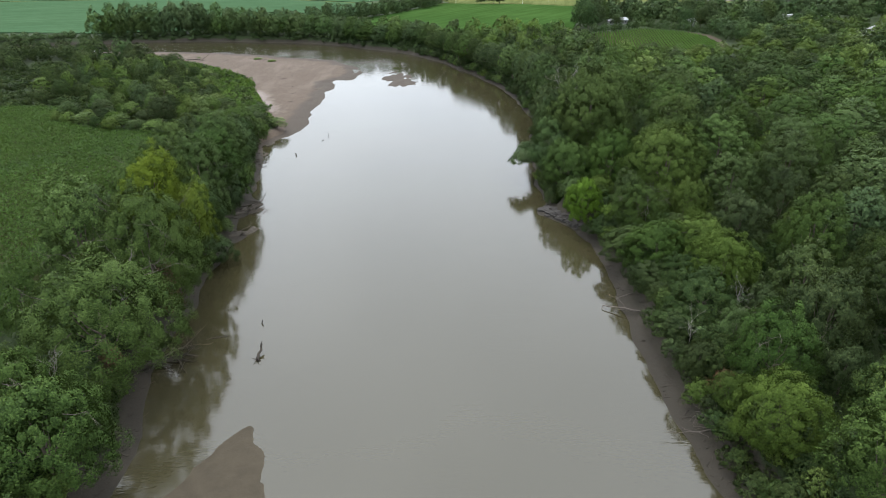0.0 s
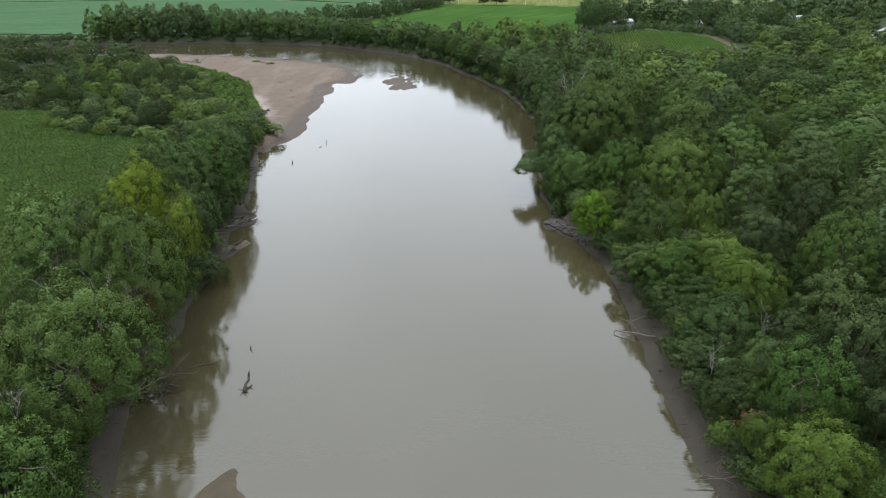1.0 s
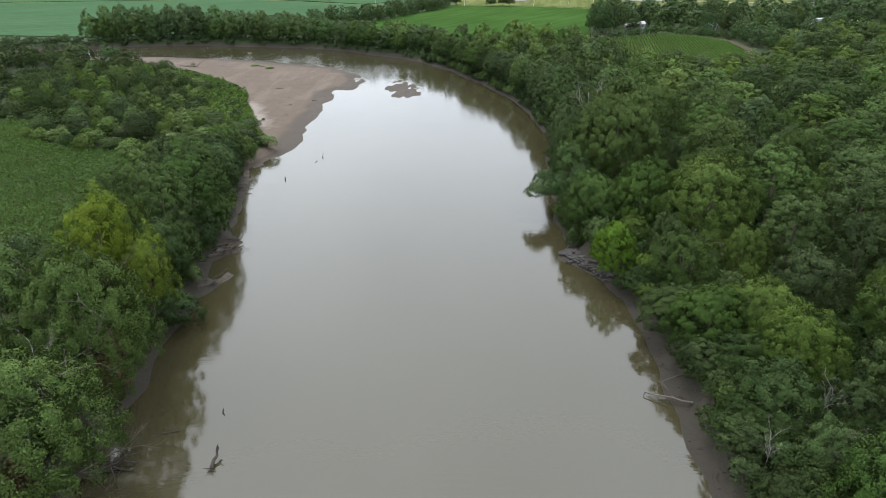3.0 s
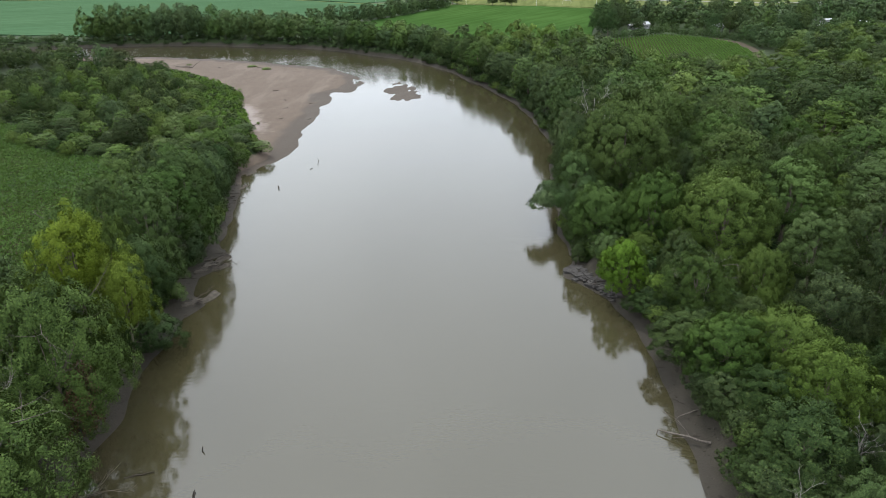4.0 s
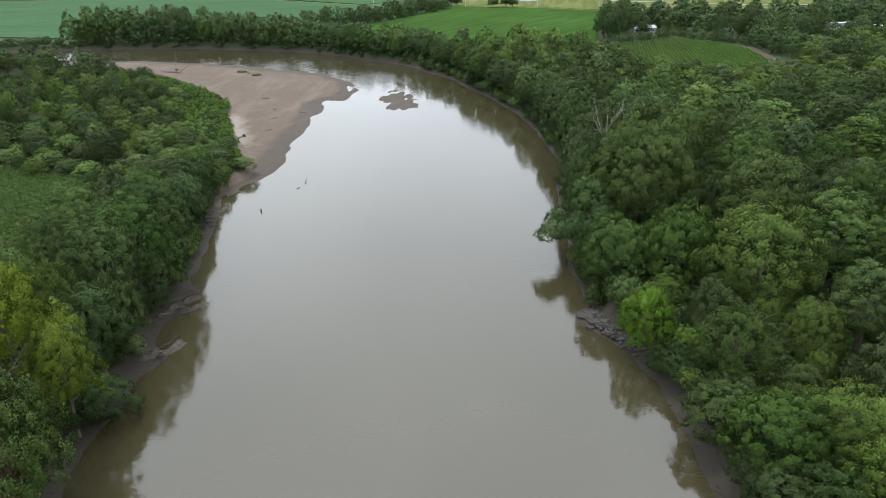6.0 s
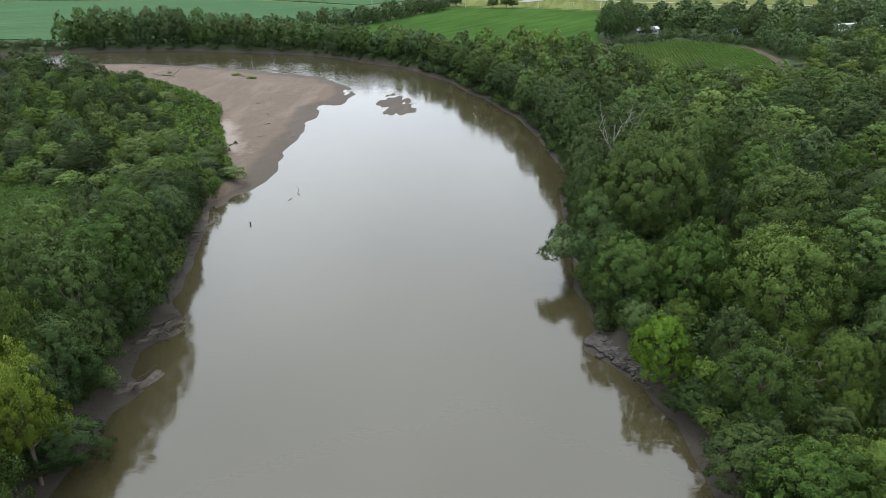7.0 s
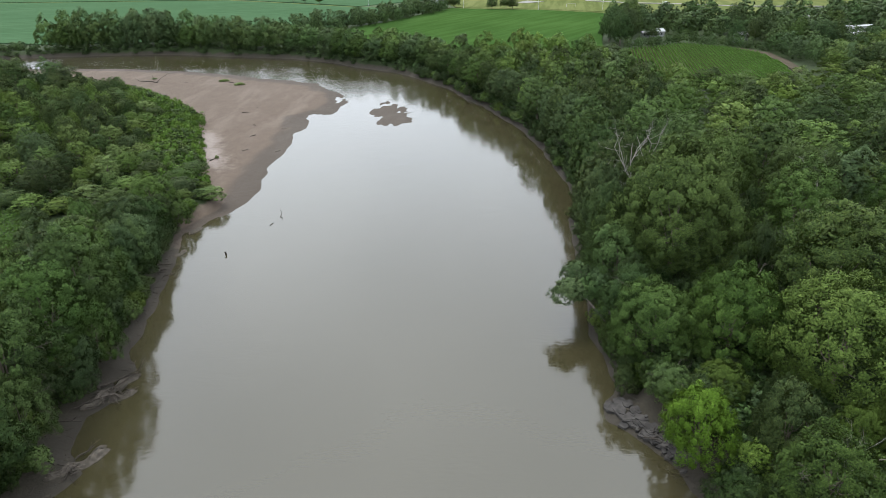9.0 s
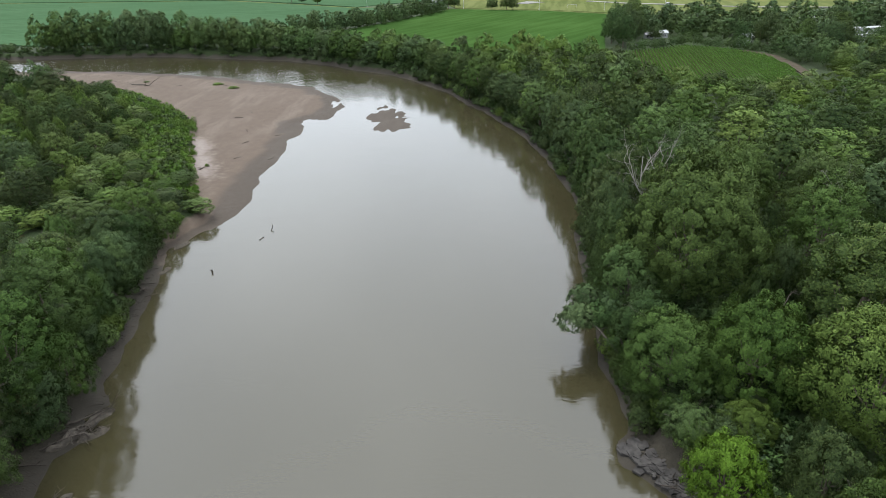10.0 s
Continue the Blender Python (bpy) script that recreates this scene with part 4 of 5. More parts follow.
M_CROP = crop_material("row_crop", (0.0150, 0.036, 0.0095), (0.0245, 0.052, 0.0140), 35, 5.0)
M_SOY = crop_material("bean_crop", (0.029, 0.058, 0.033), (0.035, 0.066, 0.038), 75, 2.2)
M_STUBBLE = crop_material("pale_meadow", (0.060, 0.070, 0.026), (0.082, 0.087, 0.037), 10, 4.0)
M_DIRT = plain("track_dirt", (0.034, 0.028, 0.020), (0.060, 0.051, 0.040), 0.5, 0.95, 0.0)
M_SOIL = plain("field_soil", (0.014, 0.016, 0.007), (0.035, 0.034, 0.017), 1.0, 0.95, 0.0)
slab("crop_field", [(-74, 452), (-62, 474), (-37, 513), (-12, 568), (2, 592), (71, 563), (124, 518), (100, 470), (82, 400), (76, 372), (40, 352), (0, 354), (-20, 372),
                    (-45, 388), (-75, 408), (-104, 424)], 3.0, 1.0, M_CROP, "bright green row crop on a wide flat field")
slab("bean_field", [(-700, 470), (-300, 446), (-240, 428), (-150, 428), (-128, 428), (-92, 464), (-64, 500), (-42, 540), (-14, 585), (-4, 597), (-84, 626), (-144, 675),
                    (-230, 738), (-700, 800)], 3.0, 0.8, M_SOY, "wide dark blue-green bean field", )
slab("far_field", [(-700, 812), (-228, 750), (-140, 684), (-80, 634), (-20, 690), (-60, 900), (-700, 1500)], 3.0, 0.8, M_SOY, "distant green field beyond a farm track")
slab("farm_track", [(-700, 801), (-230, 739), (-144, 676), (-84, 627), (2, 597), (72, 568), (128, 523), (130, 526), (74, 572), (4, 601), (-82, 631), (-142, 680), (-228, 744), (-700, 807)],
     3.0, 0.55, M_STUBBLE, "pale grassy farm track between the fields", "track")
slab("sports_meadow", [(6, 604), (74, 575), (132, 530), (190, 500), (300, 560), (520, 760), (400, 1100), (0, 900), (-12, 690)], 3.0, 0.5, M_STUBBLE, "mown pale yellow-green sports meadow", "meadow")
slab("park_road", [(120, 640), (150, 607), (185, 588), (225, 557), (290, 540), (291, 544), (227, 562), (187, 594), (153, 613), (123, 645)], 3.0, 0.75, M_ROAD, "pale paved road across the mown meadow", "road")
slab("gravel_lot", [(58, 632), (68, 628), (84, 640), (70, 652)], 3.0, 0.8, M_ROAD, "pale gravel lot beside the mown meadow", "gravel")
slab("dirt_track", [(134, 358), (140, 345), (139, 322), (134, 300), (138, 300), (143, 322), (145, 344), (139, 360)], 3.0, 0.8, M_DIRT, "bare brown dirt track beside the corn", "track")


def corn(name, label, poly, turn, gap, step, height, cards, size, leaf):
    """Rows of corn: leaf blades arching from each plant."""
    r = np.random.default_rng(77)
    a = radians(turn)
    P = np.array(poly, float)
    mid_x, mid_y = P.mean(0)
    reach = np.hypot(*(P - (mid_x, mid_y)).T).max()
    u, v = np.meshgrid(np.arange(-reach, reach, gap), np.arange(-reach, reach, step))
    u, v = u.ravel() + r.normal(0, 0.06, u.size), v.ravel() + r.uniform(-0.3, 0.3, v.size) * step
    x, y = mid_x + u * math.cos(a) - v * math.sin(a), mid_y + u * math.sin(a) + v * math.cos(a)
    keep = inside(x, y, poly)
    x, y = np.repeat(x[keep], cards), np.repeat(y[keep], cards)
    z = 3.25 + height * (0.55 + 0.45 * r.uniform(0, 1, len(x))) * (0.88 + 0.12 * waves(x * 0.15, y * 0.15, 3))
    at = np.stack([x + r.normal(0, 0.1, len(x)), y + r.normal(0, 0.1, len(x)), z], 1)
    q, f = leaf_cards(r, at, np.tile((0, 0, 1.0), (len(x), 1)) + r.normal(0, 0.5, (len(x), 3)), size, size * 0.4)
    return tagged(new(name, mesh_from(name, q, f, leaf)), label, "corn", kind="stuff")


LEFT_CORN = [(-60, 62), (-66, 80), (-70, 130), (-76, 158), (-79, 167), (-98, 172), (-122, 184), (-131, 204), (-168, 208), (-150, 120), (-110, 60)]
RIGHT_CORN = [(84, 364), (100, 369), (117, 379), (134, 363), (141, 345), (138, 320), (132, 296), (118, 278), (92, 274), (74, 302), (70, 340)]
slab("field_soil", LEFT_CORN, 2.6, 1.0, M_SOIL, "dark bare soil under the corn", "soil")
slab("field_soil", RIGHT_CORN, 2.6, 1.0, M_SOIL, "dark bare soil under the corn", "soil")
corn("corn_field", "dense dark green corn in close rows", LEFT_CORN, 12, 0.9, 0.55, 2.0, 7, 0.62, M_CORN)
corn("young_corn_field", "green corn in clear straight rows", RIGHT_CORN, -12, 1.5, 0.32, 1.1, 6, 0.66, M_YOUNG)


# ---- driftwood, snags and dead trees ----
def driftwood(name, label, at, way, length, radius, seed, mat, arms=3, depth=2, category="driftwood", roots=0, spread=0.8):
    """A stranded trunk with its limbs (and roots), lying along `way` from `at`."""
    r = np.random.default_rng(seed)
    root = tagged(new(name), label, category)
    root.location = at
    w = unit(np.array(way, float))
    pts = [w * length * k + r.normal(0, length * 0.02, 3) * (k > 0) for k in np.linspace(0, 1, 6)]
    part("trunk", [tube(pts, radius * np.linspace(1, 0.45, 6), 8)], mat, root)
    for i in range(arms):
        out = []
        k = r.integers(2, 6)
        bough(r, pts[k], unit(w + r.normal(0, spread, 3) + np.array((0, 0, 0.3))), length * r.uniform(0.3, 0.55), radius * 0.45, depth - 1, out)
        part("limb", out, mat, root)
    for i in range(roots):
        out = []
        bough(r, pts[0], unit(-w * 0.6 + r.normal(0, 0.7, 3)), length * r.uniform(0.16, 0.3), radius * 0.35, 1, out)
        part("root", out, mat, root)
    return root


driftwood("snag", "dark waterlogged tree stump with roots standing in the river", (-26.5, 64.4, 0.1), (0.05, 0.9, 0.35), 2.5, 0.24, 3, M_WET, 1, 1, "snag", 5)
driftwood("stake", "short dark stick standing out of the river", (-28.3, 73.3, -0.3), (0.1, 0.3, 1), 0.9, 0.12, 4, M_WET, 0, 1, "snag")
driftwood("snag", "thin dark branch sticking out of calm water", (-35.3, 174.2, -0.2), (0.1, 0.7, 0.45), 1.9, 0.1, 5, M_WET, 1, 1, "snag")
driftwood("stake", "dark broken stub low in the water", (-36.0, 171.6, -0.1), (-0.3, -1, 0.12), 1.4, 0.16, 6, M_WET, 0, 1, "snag")
driftwood("stake", "small dark stub with a thin stick in the water", (-41.1, 157.3, -0.2), (0, 0.1, 1), 0.8, 0.2, 7, M_WET, 1, 1, "snag")
driftwood("fallen_tree", "grey fallen tree with bare limbs reaching into the water", (-42.5, 61.4, 0.8), (0.80, 0.5, -0.04), 7.0, 0.27, 8, M_WET, 12, 3, "fallen tree", 0, 0.5)
driftwood("fallen_tree", "grey forked dead branch lying half in the water", (-41.2, 63.0, 0.5), (0.7, 0.7, 0.02), 5.5, 0.14, 9, M_DEAD, 6, 3, "fallen tree")
driftwood("fallen_tree", "dark sunken branch just breaking the surface", (-35.4, 69.6, -0.05), (1, 0.25, 0.1), 3.2, 0.1, 10, M_WET, 2, 2, "branch")
driftwood("fallen_branch", "bleached bare branch reaching over the water", (28.4, 73.2, 1.0), (-0.95, 0.5, -0.1), 5.6, 0.15, 11, M_DEAD, 3, 2, "branch")
driftwood("fallen_branch", "pale twiggy dead branch across the mud bank", (31.4, 48.3, 1.5), (-1, -0.05, -0.16), 4.6, 0.12, 12, M_DEAD, 4, 2, "branch")
driftwood("fallen_branch", "bare grey twigs lying on the mud bank", (31.0, 51.0, 2.2), (-0.8, -0.5, 0.1), 3.5, 0.1, 13, M_DEAD, 5, 2, "branch")
driftwood("fallen_branch", "thin bleached branch on the dark mud", (29.0, 78.5, 1.0), (-0.9, -0.3, -0.12), 3.2, 0.1, 14, M_DEAD, 2, 2, "branch")
for at, way, n, rad, seed, mat in (((-44.6, 118.8, 0.8), (0.75, 0.6, -0.04), 6.0, 0.2, 21, M_WET), ((-44.0, 116.6, 0.7), (0.9, 0.3, 0), 3.4, 0.16, 22, M_DEAD), ((-45.5, 114.5, 0.9), (0.7, 0.6, 0), 4.0, 0.14, 23, M_WET),
                                   ((-42.8, 119.2, 0.4), (0.6, 0.8, 0.1), 4.2, 0.13, 24, M_WET), ((-41.0, 106.4, 0.6), (0.5, 0.85, 0.05), 3.2, 0.17, 25, M_WET), ((-46.5, 112.0, 1.0), (1, 0.2, -0.1), 4.0, 0.12, 26, M_WET),
                                   ((-49.0, 148.5, 0.5), (0.8, 0.5, 0), 3.0, 0.14, 27, M_WET), ((-51.5, 152.5, 0.6), (0.9, 0.2, -0.05), 3.6, 0.13, 28, M_WET)):
    driftwood("driftwood_log", "dark weathered log stranded on the muddy shore", at, way, n * 0.75, rad * 0.85, seed, mat, 2, 2, spread=0.5)
driftwood("driftwood_log", "long bleached tree trunk stranded on the sandbar", (-132, 321, 1.2), (0.92, -0.38, 0), 12.0, 0.32, 31, M_DEAD, 2, 2, roots=3, spread=0.3)
driftwood("driftwood_log", "dark branch lying at the sandbar's scrub edge", (-66, 206.0, 1.0), (0.6, 0.8, 0.02), 6.5, 0.2, 32, M_WET, 2, 2, roots=3)
for i, (xi, yi) in enumerate(((-92, 316), (-100, 322), (-58, 236), (-52, 243), (-61, 246), (-47, 222), (-70, 262), (-66, 268), (-110, 318), (-150, 345), (-142, 328), (-56, 222))):
    zi = float(terrain(np.array([xi]), np.array([yi]))[0][0])
    driftwood("driftwood_stick", "small stranded stick on the bare sandbar", (xi, yi, zi + 0.08), (math.cos(i * 2.1), math.sin(i * 2.1), 0.02), 2.2, 0.12, 40 + i, M_DEAD if i % 2 else M_WET, 1, 1)


def stick_heap(x, y, seed, count, reach):
    """A tangle of dark sticks that the flood left on the shore, each stick a part."""
    r = np.random.default_rng(seed)
    root = tagged(new("driftwood_heap"), "tangled heap of dark wet sticks on the mud", "driftwood")
    root.location = (x, y, max(float(terrain(np.array([x]), np.array([y]))[0][0]), 0.0) + 0.05)
    for i in range(count):
        a, n = r.uniform(0, 6.28), r.uniform(0.7, 2.4)
        d = np.array((math.cos(a), math.sin(a), r.normal(0.08, 0.14)))
        c = np.array((r.normal(0, reach), r.normal(0, reach * 0.6), r.uniform(0.1, 0.5)))
        bend = np.cross(d, (0, 0, 1)) * r.normal(0, 0.14) * n
        part("stick", [tube([c - d * n / 2, c + bend, c + d * n / 2], np.array((0.07, 0.055, 0.02)) * r.uniform(0.7, 1.5), 5)], M_WET, root)


for x, y, seed, count, reach in ((-43.0, 117.4, 301, 26, 1.1), (-41.2, 118.6, 302, 14, 0.8), (-40.7, 105.0, 303, 16, 0.7), (-40.8, 62.6, 304, 18, 0.9), (-50.2, 150.5, 305, 14, 0.9), (24.0, 109.2, 306, 14, 0.8)):
    stick_heap(x, y, seed, count, reach)


def dead_tree(label, x, y, height, seed, lean=(0, 0)):
    """A bare bleached tree: trunk and crooked forking limbs."""
    r = np.random.default_rng(seed)
    root = tagged(new("dead_tree"), label, "dead tree")
    root.location = (x, y, float(terrain(np.array([x]), np.array([y]))[0][0]) - 0.2)
    pts = [np.array((lean[0] * k * height, lean[1] * k * height, k * height * 0.75)) + r.normal(0, 0.15, 3) * (k > 0) for k in np.linspace(0, 1, 6)]
    part("trunk", [tube(pts, (0.0095 * height) * np.linspace(1, 0.3, 6), 7)], M_BLEACH, root)
    for i in range(7):
        out, k = [], r.integers(2, 6)
        a = i * 2.4
        bough(r, pts[k], (math.cos(a) * 0.55, math.sin(a) * 0.55, 1.0), height * r.uniform(0.2, 0.34), 0.0045 * height, 3, out)
        part("limb", out, M_BLEACH, root)
    return root


dead_tree("tall bare bleached dead tree among green crowns", 31.6, 157.4, 22.0, 3)
dead_tree("slender bare bleached dead tree in the wood", 33.4, 158.6, 20.2, 4, (0.06, 0))
dead_tree("bare grey dead tree poking out of the canopy", 36.0, 97.5, 8.4, 5)
dead_tree("bare grey dead tree top above the green wood", 38.6, 66.0, 7.4, 6)
dead_tree("bare twiggy dead tree on the near bank", -45.0, 50.0, 9.0, 7, (0.2, 0))
dead_tree("bleached dead tree beside the drooping willow", -46.0, 67.0, 10.5, 8, (0.25, 0))
dead_tree("small bare dead tree at the mud bank's edge", 30.5, 60.5, 6.0, 9)
dead_tree("bare dead tree in the dense far wood", 60.0, 150.0, 15.0, 10)


# ---- the vine-hung tree over the water ----
def overhanging_tree():
    r = np.random.default_rng(61)
    root = tagged(new("overhanging_tree"), "vine-covered tree leaning far out over the river", "tree")
    root.location = (23.4, 126.5, 1.4)
    part("trunk", [tube([(0, 0, -0.5), (-1.6, 2.0, 2.2), (-3.6, 4.4, 4.0), (-6.4, 5.6, 5.0)], (0.15, 0.13, 0.1, 0.05), 7)], M_DEAD, root, "pale bare trunk")
    part("trunk", [tube([(0.4, 3.5, 0), (-1.0, 6.5, 4.0), (-3.2, 8.4, 6.0), (-5.4, 9.0, 6.6)], (0.2, 0.16, 0.1, 0.04), 7)], M_DEAD, root, "pale bare trunk")
    for x, y, z, rad, count in ((-5.8, 6.0, 3.2, 2.9, 4200), (-3.0, 6.6, 3.0, 2.7, 3600), (-4.2, 9.4, 4.6, 2.5, 3000), (-1.0, 8.0, 3.6, 2.8, 3200)):
        v, f, _, n = crown_geometry(r, rad, 0, rad * 1.15, 10, count, 0.27, droop=0.5)
        k = new("crown", crown_mesh("crown", v + np.array((x, y, z)), f, M_DARK, n))
        k.parent = root
    return root


overhanging_tree()


# ---- broken stones at the rocky point ----
def slab_rock(r, w, d, h):
    """A cracked flat block with worn edges."""
    n = r.integers(5, 8)
    a = np.sort(np.arange(n) * 2 * np.pi / n + r.uniform(-0.3, 0.3, n))
    rim = np.stack([np.cos(a) * w * r.uniform(0.8, 1.1, n), np.sin(a) * d * r.uniform(0.8, 1.1, n)], 1)
    rings = [(1.0, -h * 1.6), (1.02, h * 0.4), (1.0, h * 0.85), (0.95, h)]
    V = np.concatenate([np.concatenate([rim * k, np.full((n, 1), z) + r.normal(0, h * 0.08, (n, 1))], 1) for k, z in rings])
    i = np.arange(n * len(rings)).reshape(len(rings), n)
    j = np.roll(i, -1, 1)
    F = np.stack([i[:-1], j[:-1], j[1:], i[1:]], -1).reshape(-1, 4)
    V = np.concatenate([V, [[0, 0, h * 1.02]]])
    top = np.stack([i[-1], j[-1], np.full(n, len(V) - 1)], -1)
    return V, [F, top]


r = np.random.default_rng(71)
for k in range(130):
    t = r.uniform(0, 1)
    cx, cy = 19.6 + 6.2 * t, 114.8 - 10.5 * t
    off = r.uniform(-0.3, 1.7)
    x, y = cx + off * 0.8 + r.normal(0, 0.25), cy + off * 0.7 + r.normal(0, 0.3)
    big = r.uniform(0.35, 0.95) * (1.3 - 0.7 * t)
    v, f = slab_rock(r, big, big * r.uniform(0.55, 0.9), r.uniform(0.07, 0.17))
    ob = new("flat_rock", mesh_from("flat_rock", v, f, M_ROCK))
    z = float(terrain(np.array([x]), np.array([y]))[0][0])
    ob.matrix_world = Matrix.LocRotScale((x, y, max(z, 0.05) + 0.12), Euler((r.normal(0, 0.09), r.normal(0, 0.09), r.uniform(0, 6.28))), None)
    tagged(ob, "flat broken grey stone on the river's edge", "rock", "stones at the rocky point")


def slump(r, length, width, height):
    """A slab of bank that slid down: a long uneven ridge, steep on one side, cracked along the top."""
    nu, nv = 22, 11
    u, v = np.meshgrid(np.linspace(-1, 1, nu), np.linspace(-1, 1, nv))
    ph = r.uniform(0, 6)
    taper = np.sqrt(np.maximum(0, 1 - np.abs(u) ** 2.5)) * (0.8 + 0.2 * np.sin(u * 5 + ph))
    x = u * length / 2 + 0.06 * length * np.sin(v * 3 + ph)
    y = v * width / 2 * (0.35 + 0.65 * taper) + 0.12 * width * np.sin(u * 4 + ph)
    ridge = np.where(v < 0.25, (v + 1) / 1.25, (1 - v) / 0.75)
    z = height * (np.clip(ridge * 1.5, 0, 1) * taper) + r.normal(0, height * 0.06, u.shape) * (np.abs(v) < 0.95) - height * 0.1
    z -= height * 0.35 * (np.abs(v - 0.05 - 0.1 * np.sin(u * 6 + ph)) < 0.08)
    z[np.abs(v) > 0.99] = -height * 0.8
    z[np.abs(u) > 0.99] = -height * 0.8
    return np.stack([x.ravel(), y.ravel(), z.ravel()], 1), grid_faces(nu, nv)


for x, y, turn, w, d, h in ((-42.6, 119.8, 52, 5.6, 1.9, 0.8), (-41.2, 117.6, 48, 3.4, 1.5, 0.6), (-43.9, 116.4, 62, 4.0, 1.6, 0.6), (-39.9, 106.6, 55, 5.4, 2.0, 0.9), (-41.6, 104.6, 50, 3.2, 1.4, 0.5),
                            (-50.8, 168.2, 68, 3.6, 1.5, 0.5), (-49.8, 158.0, 62, 3.0, 1.2, 0.5)):
    v, f = slump(r, w, d, h)
    ob = new("clay_slump", mesh_from("clay_slump", v, f, M_CLAY))
    z = float(terrain(np.array([x]), np.array([y]))[0][0])
    ob.matrix_world = Matrix.LocRotScale((x, y, max(z, -0.1) + 0.12), Euler((0, 0, radians(turn))), None)
    tagged(ob, "slumped ridge of eroded grey clay on the muddy shore", "clay bank", "clay slumps on the shore")


# ---- houses and things beyond the fields ----
def box(cx, cy, cz, w, d, h):
    x, y = np.array((-1, 1, 1, -1)) * w / 2 + cx, np.array((-1, -1, 1, 1)) * d / 2 + cy
    V = np.concatenate([np.stack([x, y, np.full(4, cz)], 1), np.stack([x, y, np.full(4, cz + h)], 1)])
    F = np.array([(3, 2, 1, 0), (4, 5, 6, 7), (0, 1, 5, 4), (1, 2, 6, 5), (2, 3, 7, 6), (3, 0, 4, 7)])
    return V, F


def gable(w, d, z, rise, over=0.4, thick=0.18):
    """A pitched roof with eaves and thickness; the ridge runs along x."""
    a, b = w / 2 + over, d / 2 + over
    prof = [(-b, z - 0.1), (0, z + rise), (b, z - 0.1), (b, z - 0.1 + thick), (0, z + rise + thick), (-b, z - 0.1 + thick)]
    V = np.array([(x, y, q) for x in (-a, a) for y, q in prof])
    F = [np.array([(0, 1, 7, 6), (1, 2, 8, 7), (2, 3, 9, 8), (3, 4, 10, 9), (4, 5, 11, 10), (5, 0, 6, 11), (0, 5, 4, 1), (1, 4, 3, 2), (6, 7, 10, 11), (7, 8, 9, 10)])]
    return V, F[0]


def house(name, label, x, y, turn, w, d, h, rise, wall, roof, z=3.3):
    root = tagged(new(name), label, "house")
    root.matrix_world = pose(x, y, z - 0.3, 0, 0, turn)
    part("wall", [box(0, 0, 0, w, d, h + 0.3)], wall, root, smooth=False)
    if rise:
        part("roof", [gable(w, d, h + 0.3, rise)], roof, root, smooth=False)
        for e, order in ((-w / 2, (0, 2, 1)), (w / 2, (0, 1, 2))):
            tri = np.array([(e, -d / 2, h + 0.28), (e, d / 2, h + 0.28), (e, 0, h + rise)])
            part("gable", [(tri, np.array([order]))], wall, root, smooth=False)
    else:
        part("roof", [box(0, 0, h + 0.3, w + 0.5, d + 0.5, 0.25)], roof, root, smooth=False)
    for i in range(max(2, int(w // 3))):
        wx = -w / 2 + w * (i + 0.5) / max(2, int(w // 3))
        win = part("window", [box(wx, -d / 2 - 0.03, 1.2, 1.0, 0.1, 1.1)], M_WHITE, root, smooth=False)
        part("pane", [box(wx, -d / 2 - 0.09, 1.28, 0.84, 0.03, 0.94)], M_GLASS, win, smooth=False)
    part("door", [box(w * 0.3, -d / 2 - 0.04, 0.3, 0.9, 0.08, 2.0)], M_WALL, root, smooth=False)
    return root


house("house", "small white house with a pale pitched roof", 113.5, 409, 12, 6.6, 5.2, 2.6, 1.2, M_WHITE, M_WHITE)
house("shed", "low white shed beside a small house", 106.5, 406, 5, 4.0, 3.0, 2.2, 0.8, M_WHITE, M_GREYROOF)
house("house", "tall white house half hidden by trees", 146, 379, 20, 4.6, 5.5, 3.6, 1.8, M_WHITE, M_WHITE)
house("house", "low house with a grey roof among trees", 208, 448, 5, 15, 8, 3.0, 1.8, M_WALL, M_GREYROOF)
house("mobile_home", "long white flat-roofed mobile home", 224, 409, 12, 17, 5, 3.0, 0, M_WHITE, M_WHITE)
house("mobile_home", "white flat-roofed mobile home among trees", 207, 384, 15, 10, 4.5, 3.0, 0, M_WHITE, M_WHITE)
house("mobile_home", "white mobile home with a pale roof", 236, 392, 80, 13, 4.5, 3.0, 0, M_WALL, M_WHITE)
house("mobile_home", "pale mobile home at the wood's edge", 206, 313, 30, 11, 5, 3.0, 0, M_WHITE, M_WHITE)
house("house", "pale grey house with a grey pitched roof", 222, 327, 60, 9, 7, 3.0, 2.0, M_WALL, M_GREYROOF)
house("farmhouse", "distant small house with a pale roof", -11, 636, 10, 12, 8, 3.4, 2.4, M_WHITE, M_GREYROOF)


def pole(x, y, h, label):
    root = tagged(new("utility_pole"), label, "pole")
    root.location = (x, y, 3.2)
    part("mast", [tube([(0, 0, 0), (0, 0, h * 0.5), (0, 0, h)], (0.17, 0.14, 0.1), 8)], M_METAL, root)
    part("crossarm", [box(0, 0, h - 0.6, 2.2, 0.16, 0.16)], M_METAL, root, smooth=False)


for xi, yi in ((-72, 640), (12, 594), (70, 570), (118, 560), (155, 534)):
    pole(xi, yi, 11, "slender grey utility pole beside the fields")


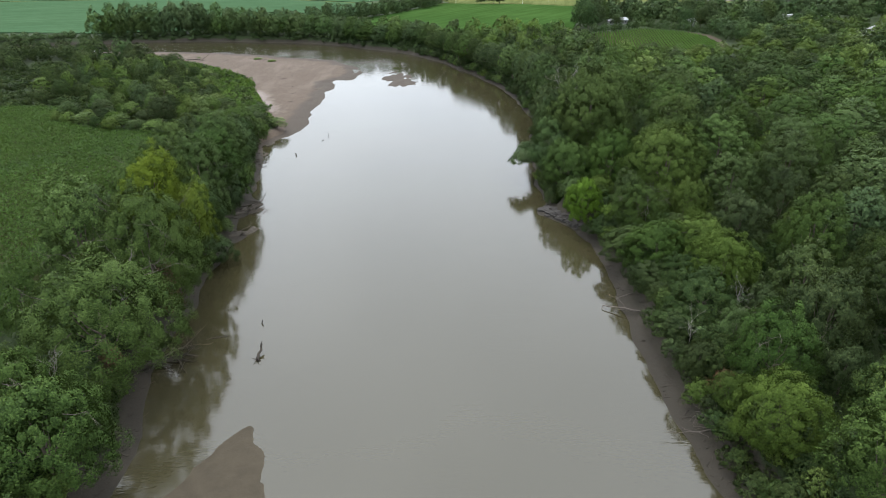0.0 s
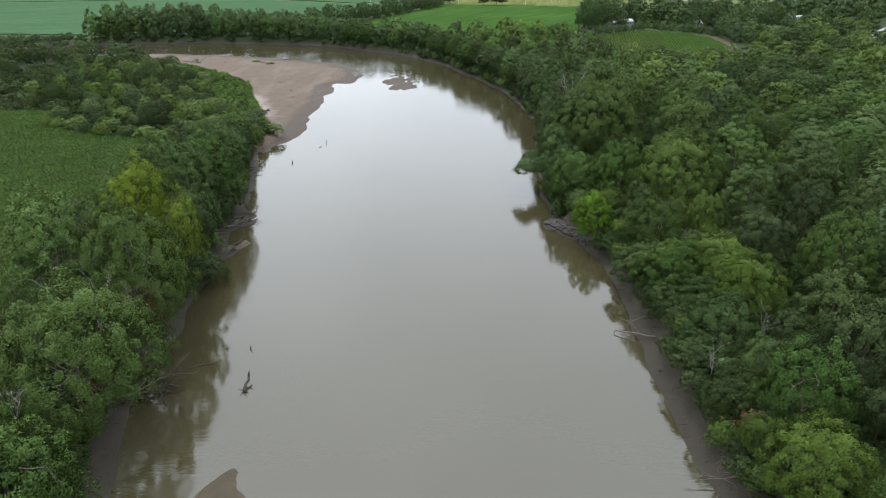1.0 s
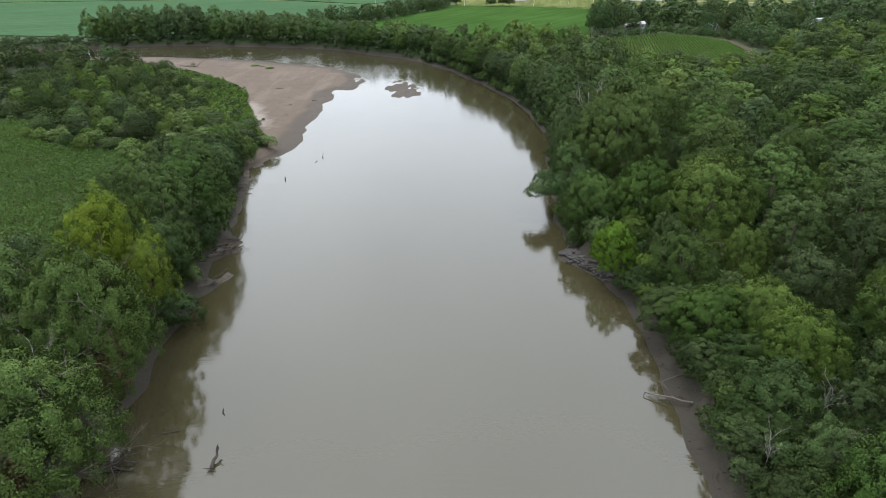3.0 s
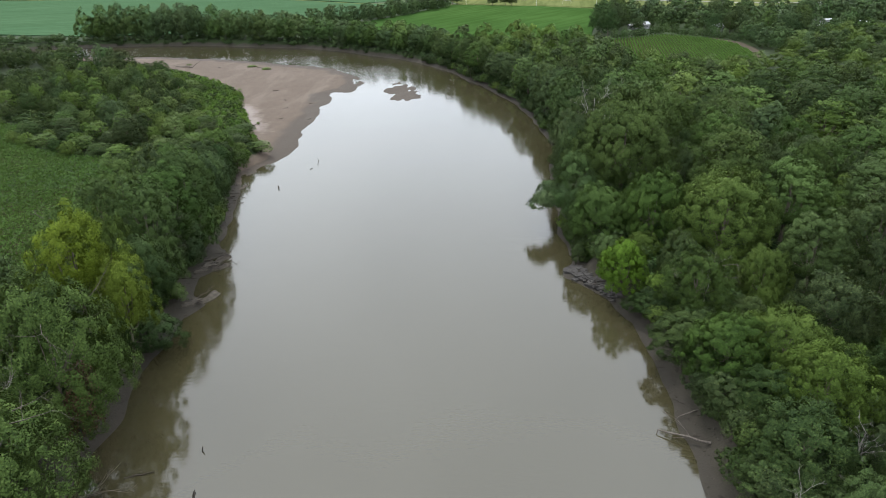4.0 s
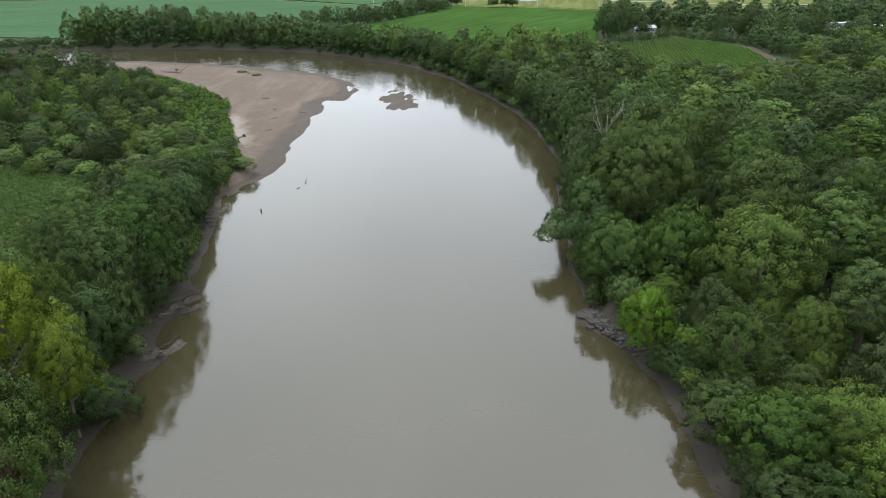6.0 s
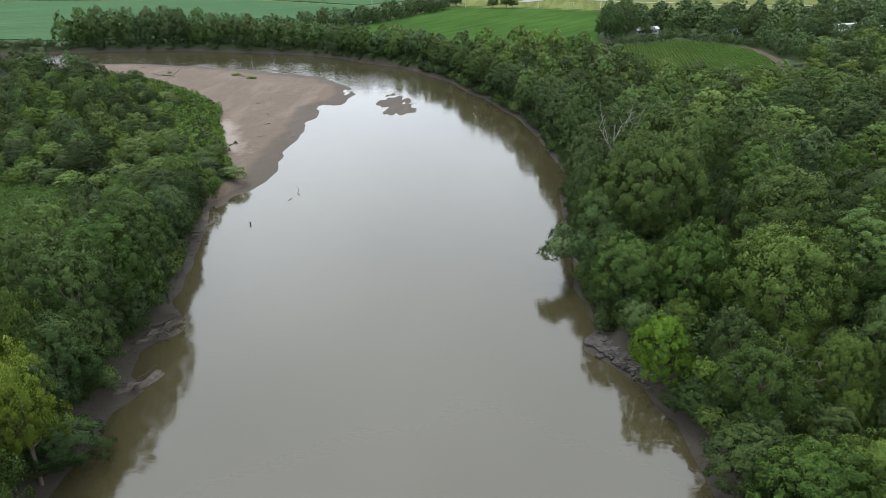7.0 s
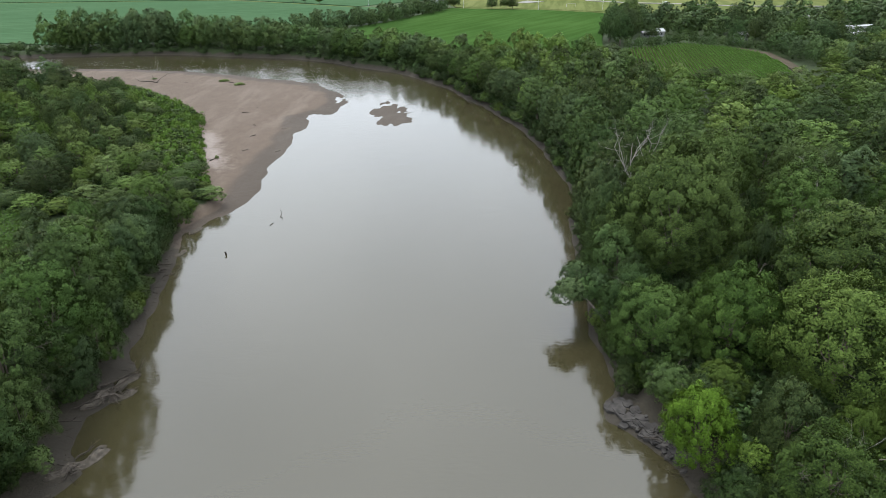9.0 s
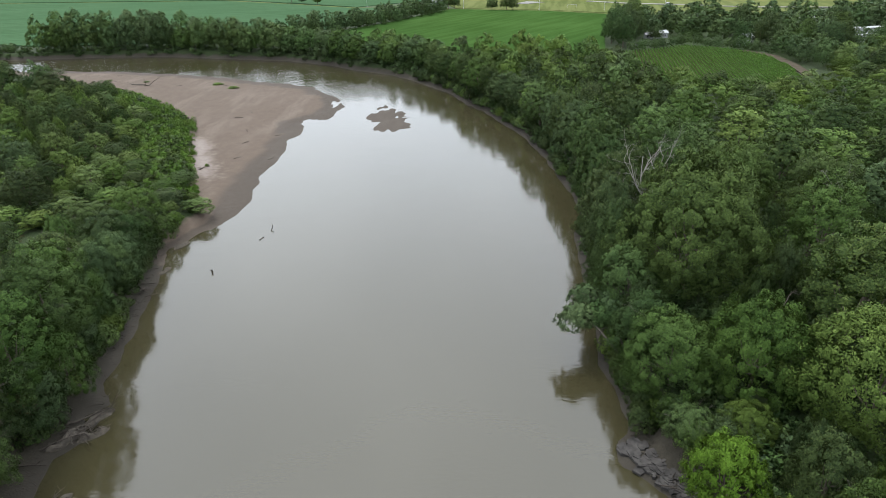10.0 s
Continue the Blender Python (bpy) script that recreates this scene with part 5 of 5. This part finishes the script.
def goal(x, y, turn):
    root = tagged(new("goal"), "white metal football goal on the mown meadow", "goal")
    root.matrix_world = pose(x, y, 3.5, 0, 0, turn)
    for sx in (-3.6, 3.6):
        part("post", [tube([(sx, 0, 0), (sx, 0, 1.2), (sx, 0, 2.4)], (0.09, 0.09, 0.09), 6)], M_WHITE, root)
    part("crossbar", [tube([(-3.6, 0, 2.4), (0, 0, 2.4), (3.6, 0, 2.4)], (0.09, 0.09, 0.09), 6)], M_WHITE, root)


goal(98, 585, 5)


def car(x, y, turn, paint, label):
    root = tagged(new("car"), label, "car")
    root.matrix_world = pose(x, y, 3.7, 0, 0, turn)
    prof = [(-2.2, 0.3), (2.2, 0.3), (2.25, 0.75), (1.2, 0.9), (0.6, 1.42), (-1.2, 1.45), (-1.9, 0.95), (-2.25, 0.85)]
    n = len(prof)
    V = np.array([(px, s * (0.85 if pz < 1 else 0.68), pz) for s in (-1, 1) for px, pz in prof])
    i = np.arange(n)
    F = np.stack([i, np.roll(i, -1), np.roll(i, -1) + n, i + n], -1)
    me = mesh_from("body", V, [F, np.array([list(range(n))[::-1], list(range(n, 2 * n))])], paint)
    b = new("body", me)
    b.parent = root
    for wx in (-1.35, 1.35):
        for wy in (-0.82, 0.82):
            part("wheel", [tube([(wx, wy - 0.1, 0.32), (wx, wy, 0.32), (wx, wy + 0.1, 0.32)], (0.3, 0.33, 0.3), 10)], M_GLASS, root)


car(213, 300, 40, plain("blue_paint", (0.02, 0.06, 0.2), (0.03, 0.08, 0.24), 1, 0.3, 0.5), "small blue car parked beside a pale house")
car(178, 596, 20, M_WHITE, "white car on the pale meadow road")


# ---- clods and twigs on the mud ----
def bank_places(r, count, lo, hi, near_s, far_s):
    """Places on the mud strip of both banks."""
    out = []
    for i in range(count):
        line, side = (RIGHT_BANK, 1) if i % 2 else (LEFT_BANK, -1)
        pts = np.array(line)
        y = r.uniform(lo, hi)
        x = float(np.interp(y, pts[:, 1], pts[:, 0])) + side * r.uniform(near_s, far_s)
        out.append((x, y))
    out = np.array(out)
    z, _ = terrain(out[:, 0], out[:, 1])
    return np.column_stack([out, z])[z > 0.02]


def mud_clods():
    r = np.random.default_rng(81)
    V, F, base = [], [], 0
    for p in bank_places(r, 1100, 36, 172, 0.2, 4.5):
        s = r.uniform(0.05, 0.18) * (1.6 if r.uniform() < 0.1 else 1)
        V.append(ICO_V * s * r.uniform(0.6, 1.3, (len(ICO_V), 1)) * np.array((1.2, 1.2, 0.5)) + p)
        F.append(ICO_F + base)
        base += len(ICO_V)
    tagged(new("mud_clods", mesh_from("mud_clods", np.concatenate(V), np.concatenate(F), M_CLOD)), "loose clods of dark river mud on the banks", "mud", kind="stuff")


def bank_twigs():
    r = np.random.default_rng(82)
    out = []
    for p in bank_places(r, 520, 36, 172, 0.0, 4.5):
        a, n = r.uniform(0, 6.28), r.uniform(0.5, 2.0)
        d = np.array((math.cos(a), math.sin(a), r.normal(0, 0.06)))
        m = np.cross(d, (0, 0, 1)) * r.normal(0, 0.12) * n
        c = p + np.array((0, 0, 0.06))
        out.append(tube([c - d * n / 2, c + m, c + d * n / 2], np.array((0.035, 0.03, 0.012)) * r.uniform(0.7, 1.8), 4))
    v, f = join(out)
    tagged(new("bank_twigs", mesh_from("bank_twigs", v, f, M_WET)), "dark twigs and roots scattered over the muddy banks", "twigs", kind="stuff")


M_CLOD = plain("mud_clod", (0.013, 0.0115, 0.0085), (0.040, 0.035, 0.0265), 4.0, 0.9, 0.15)
mud_clods()
bank_twigs()
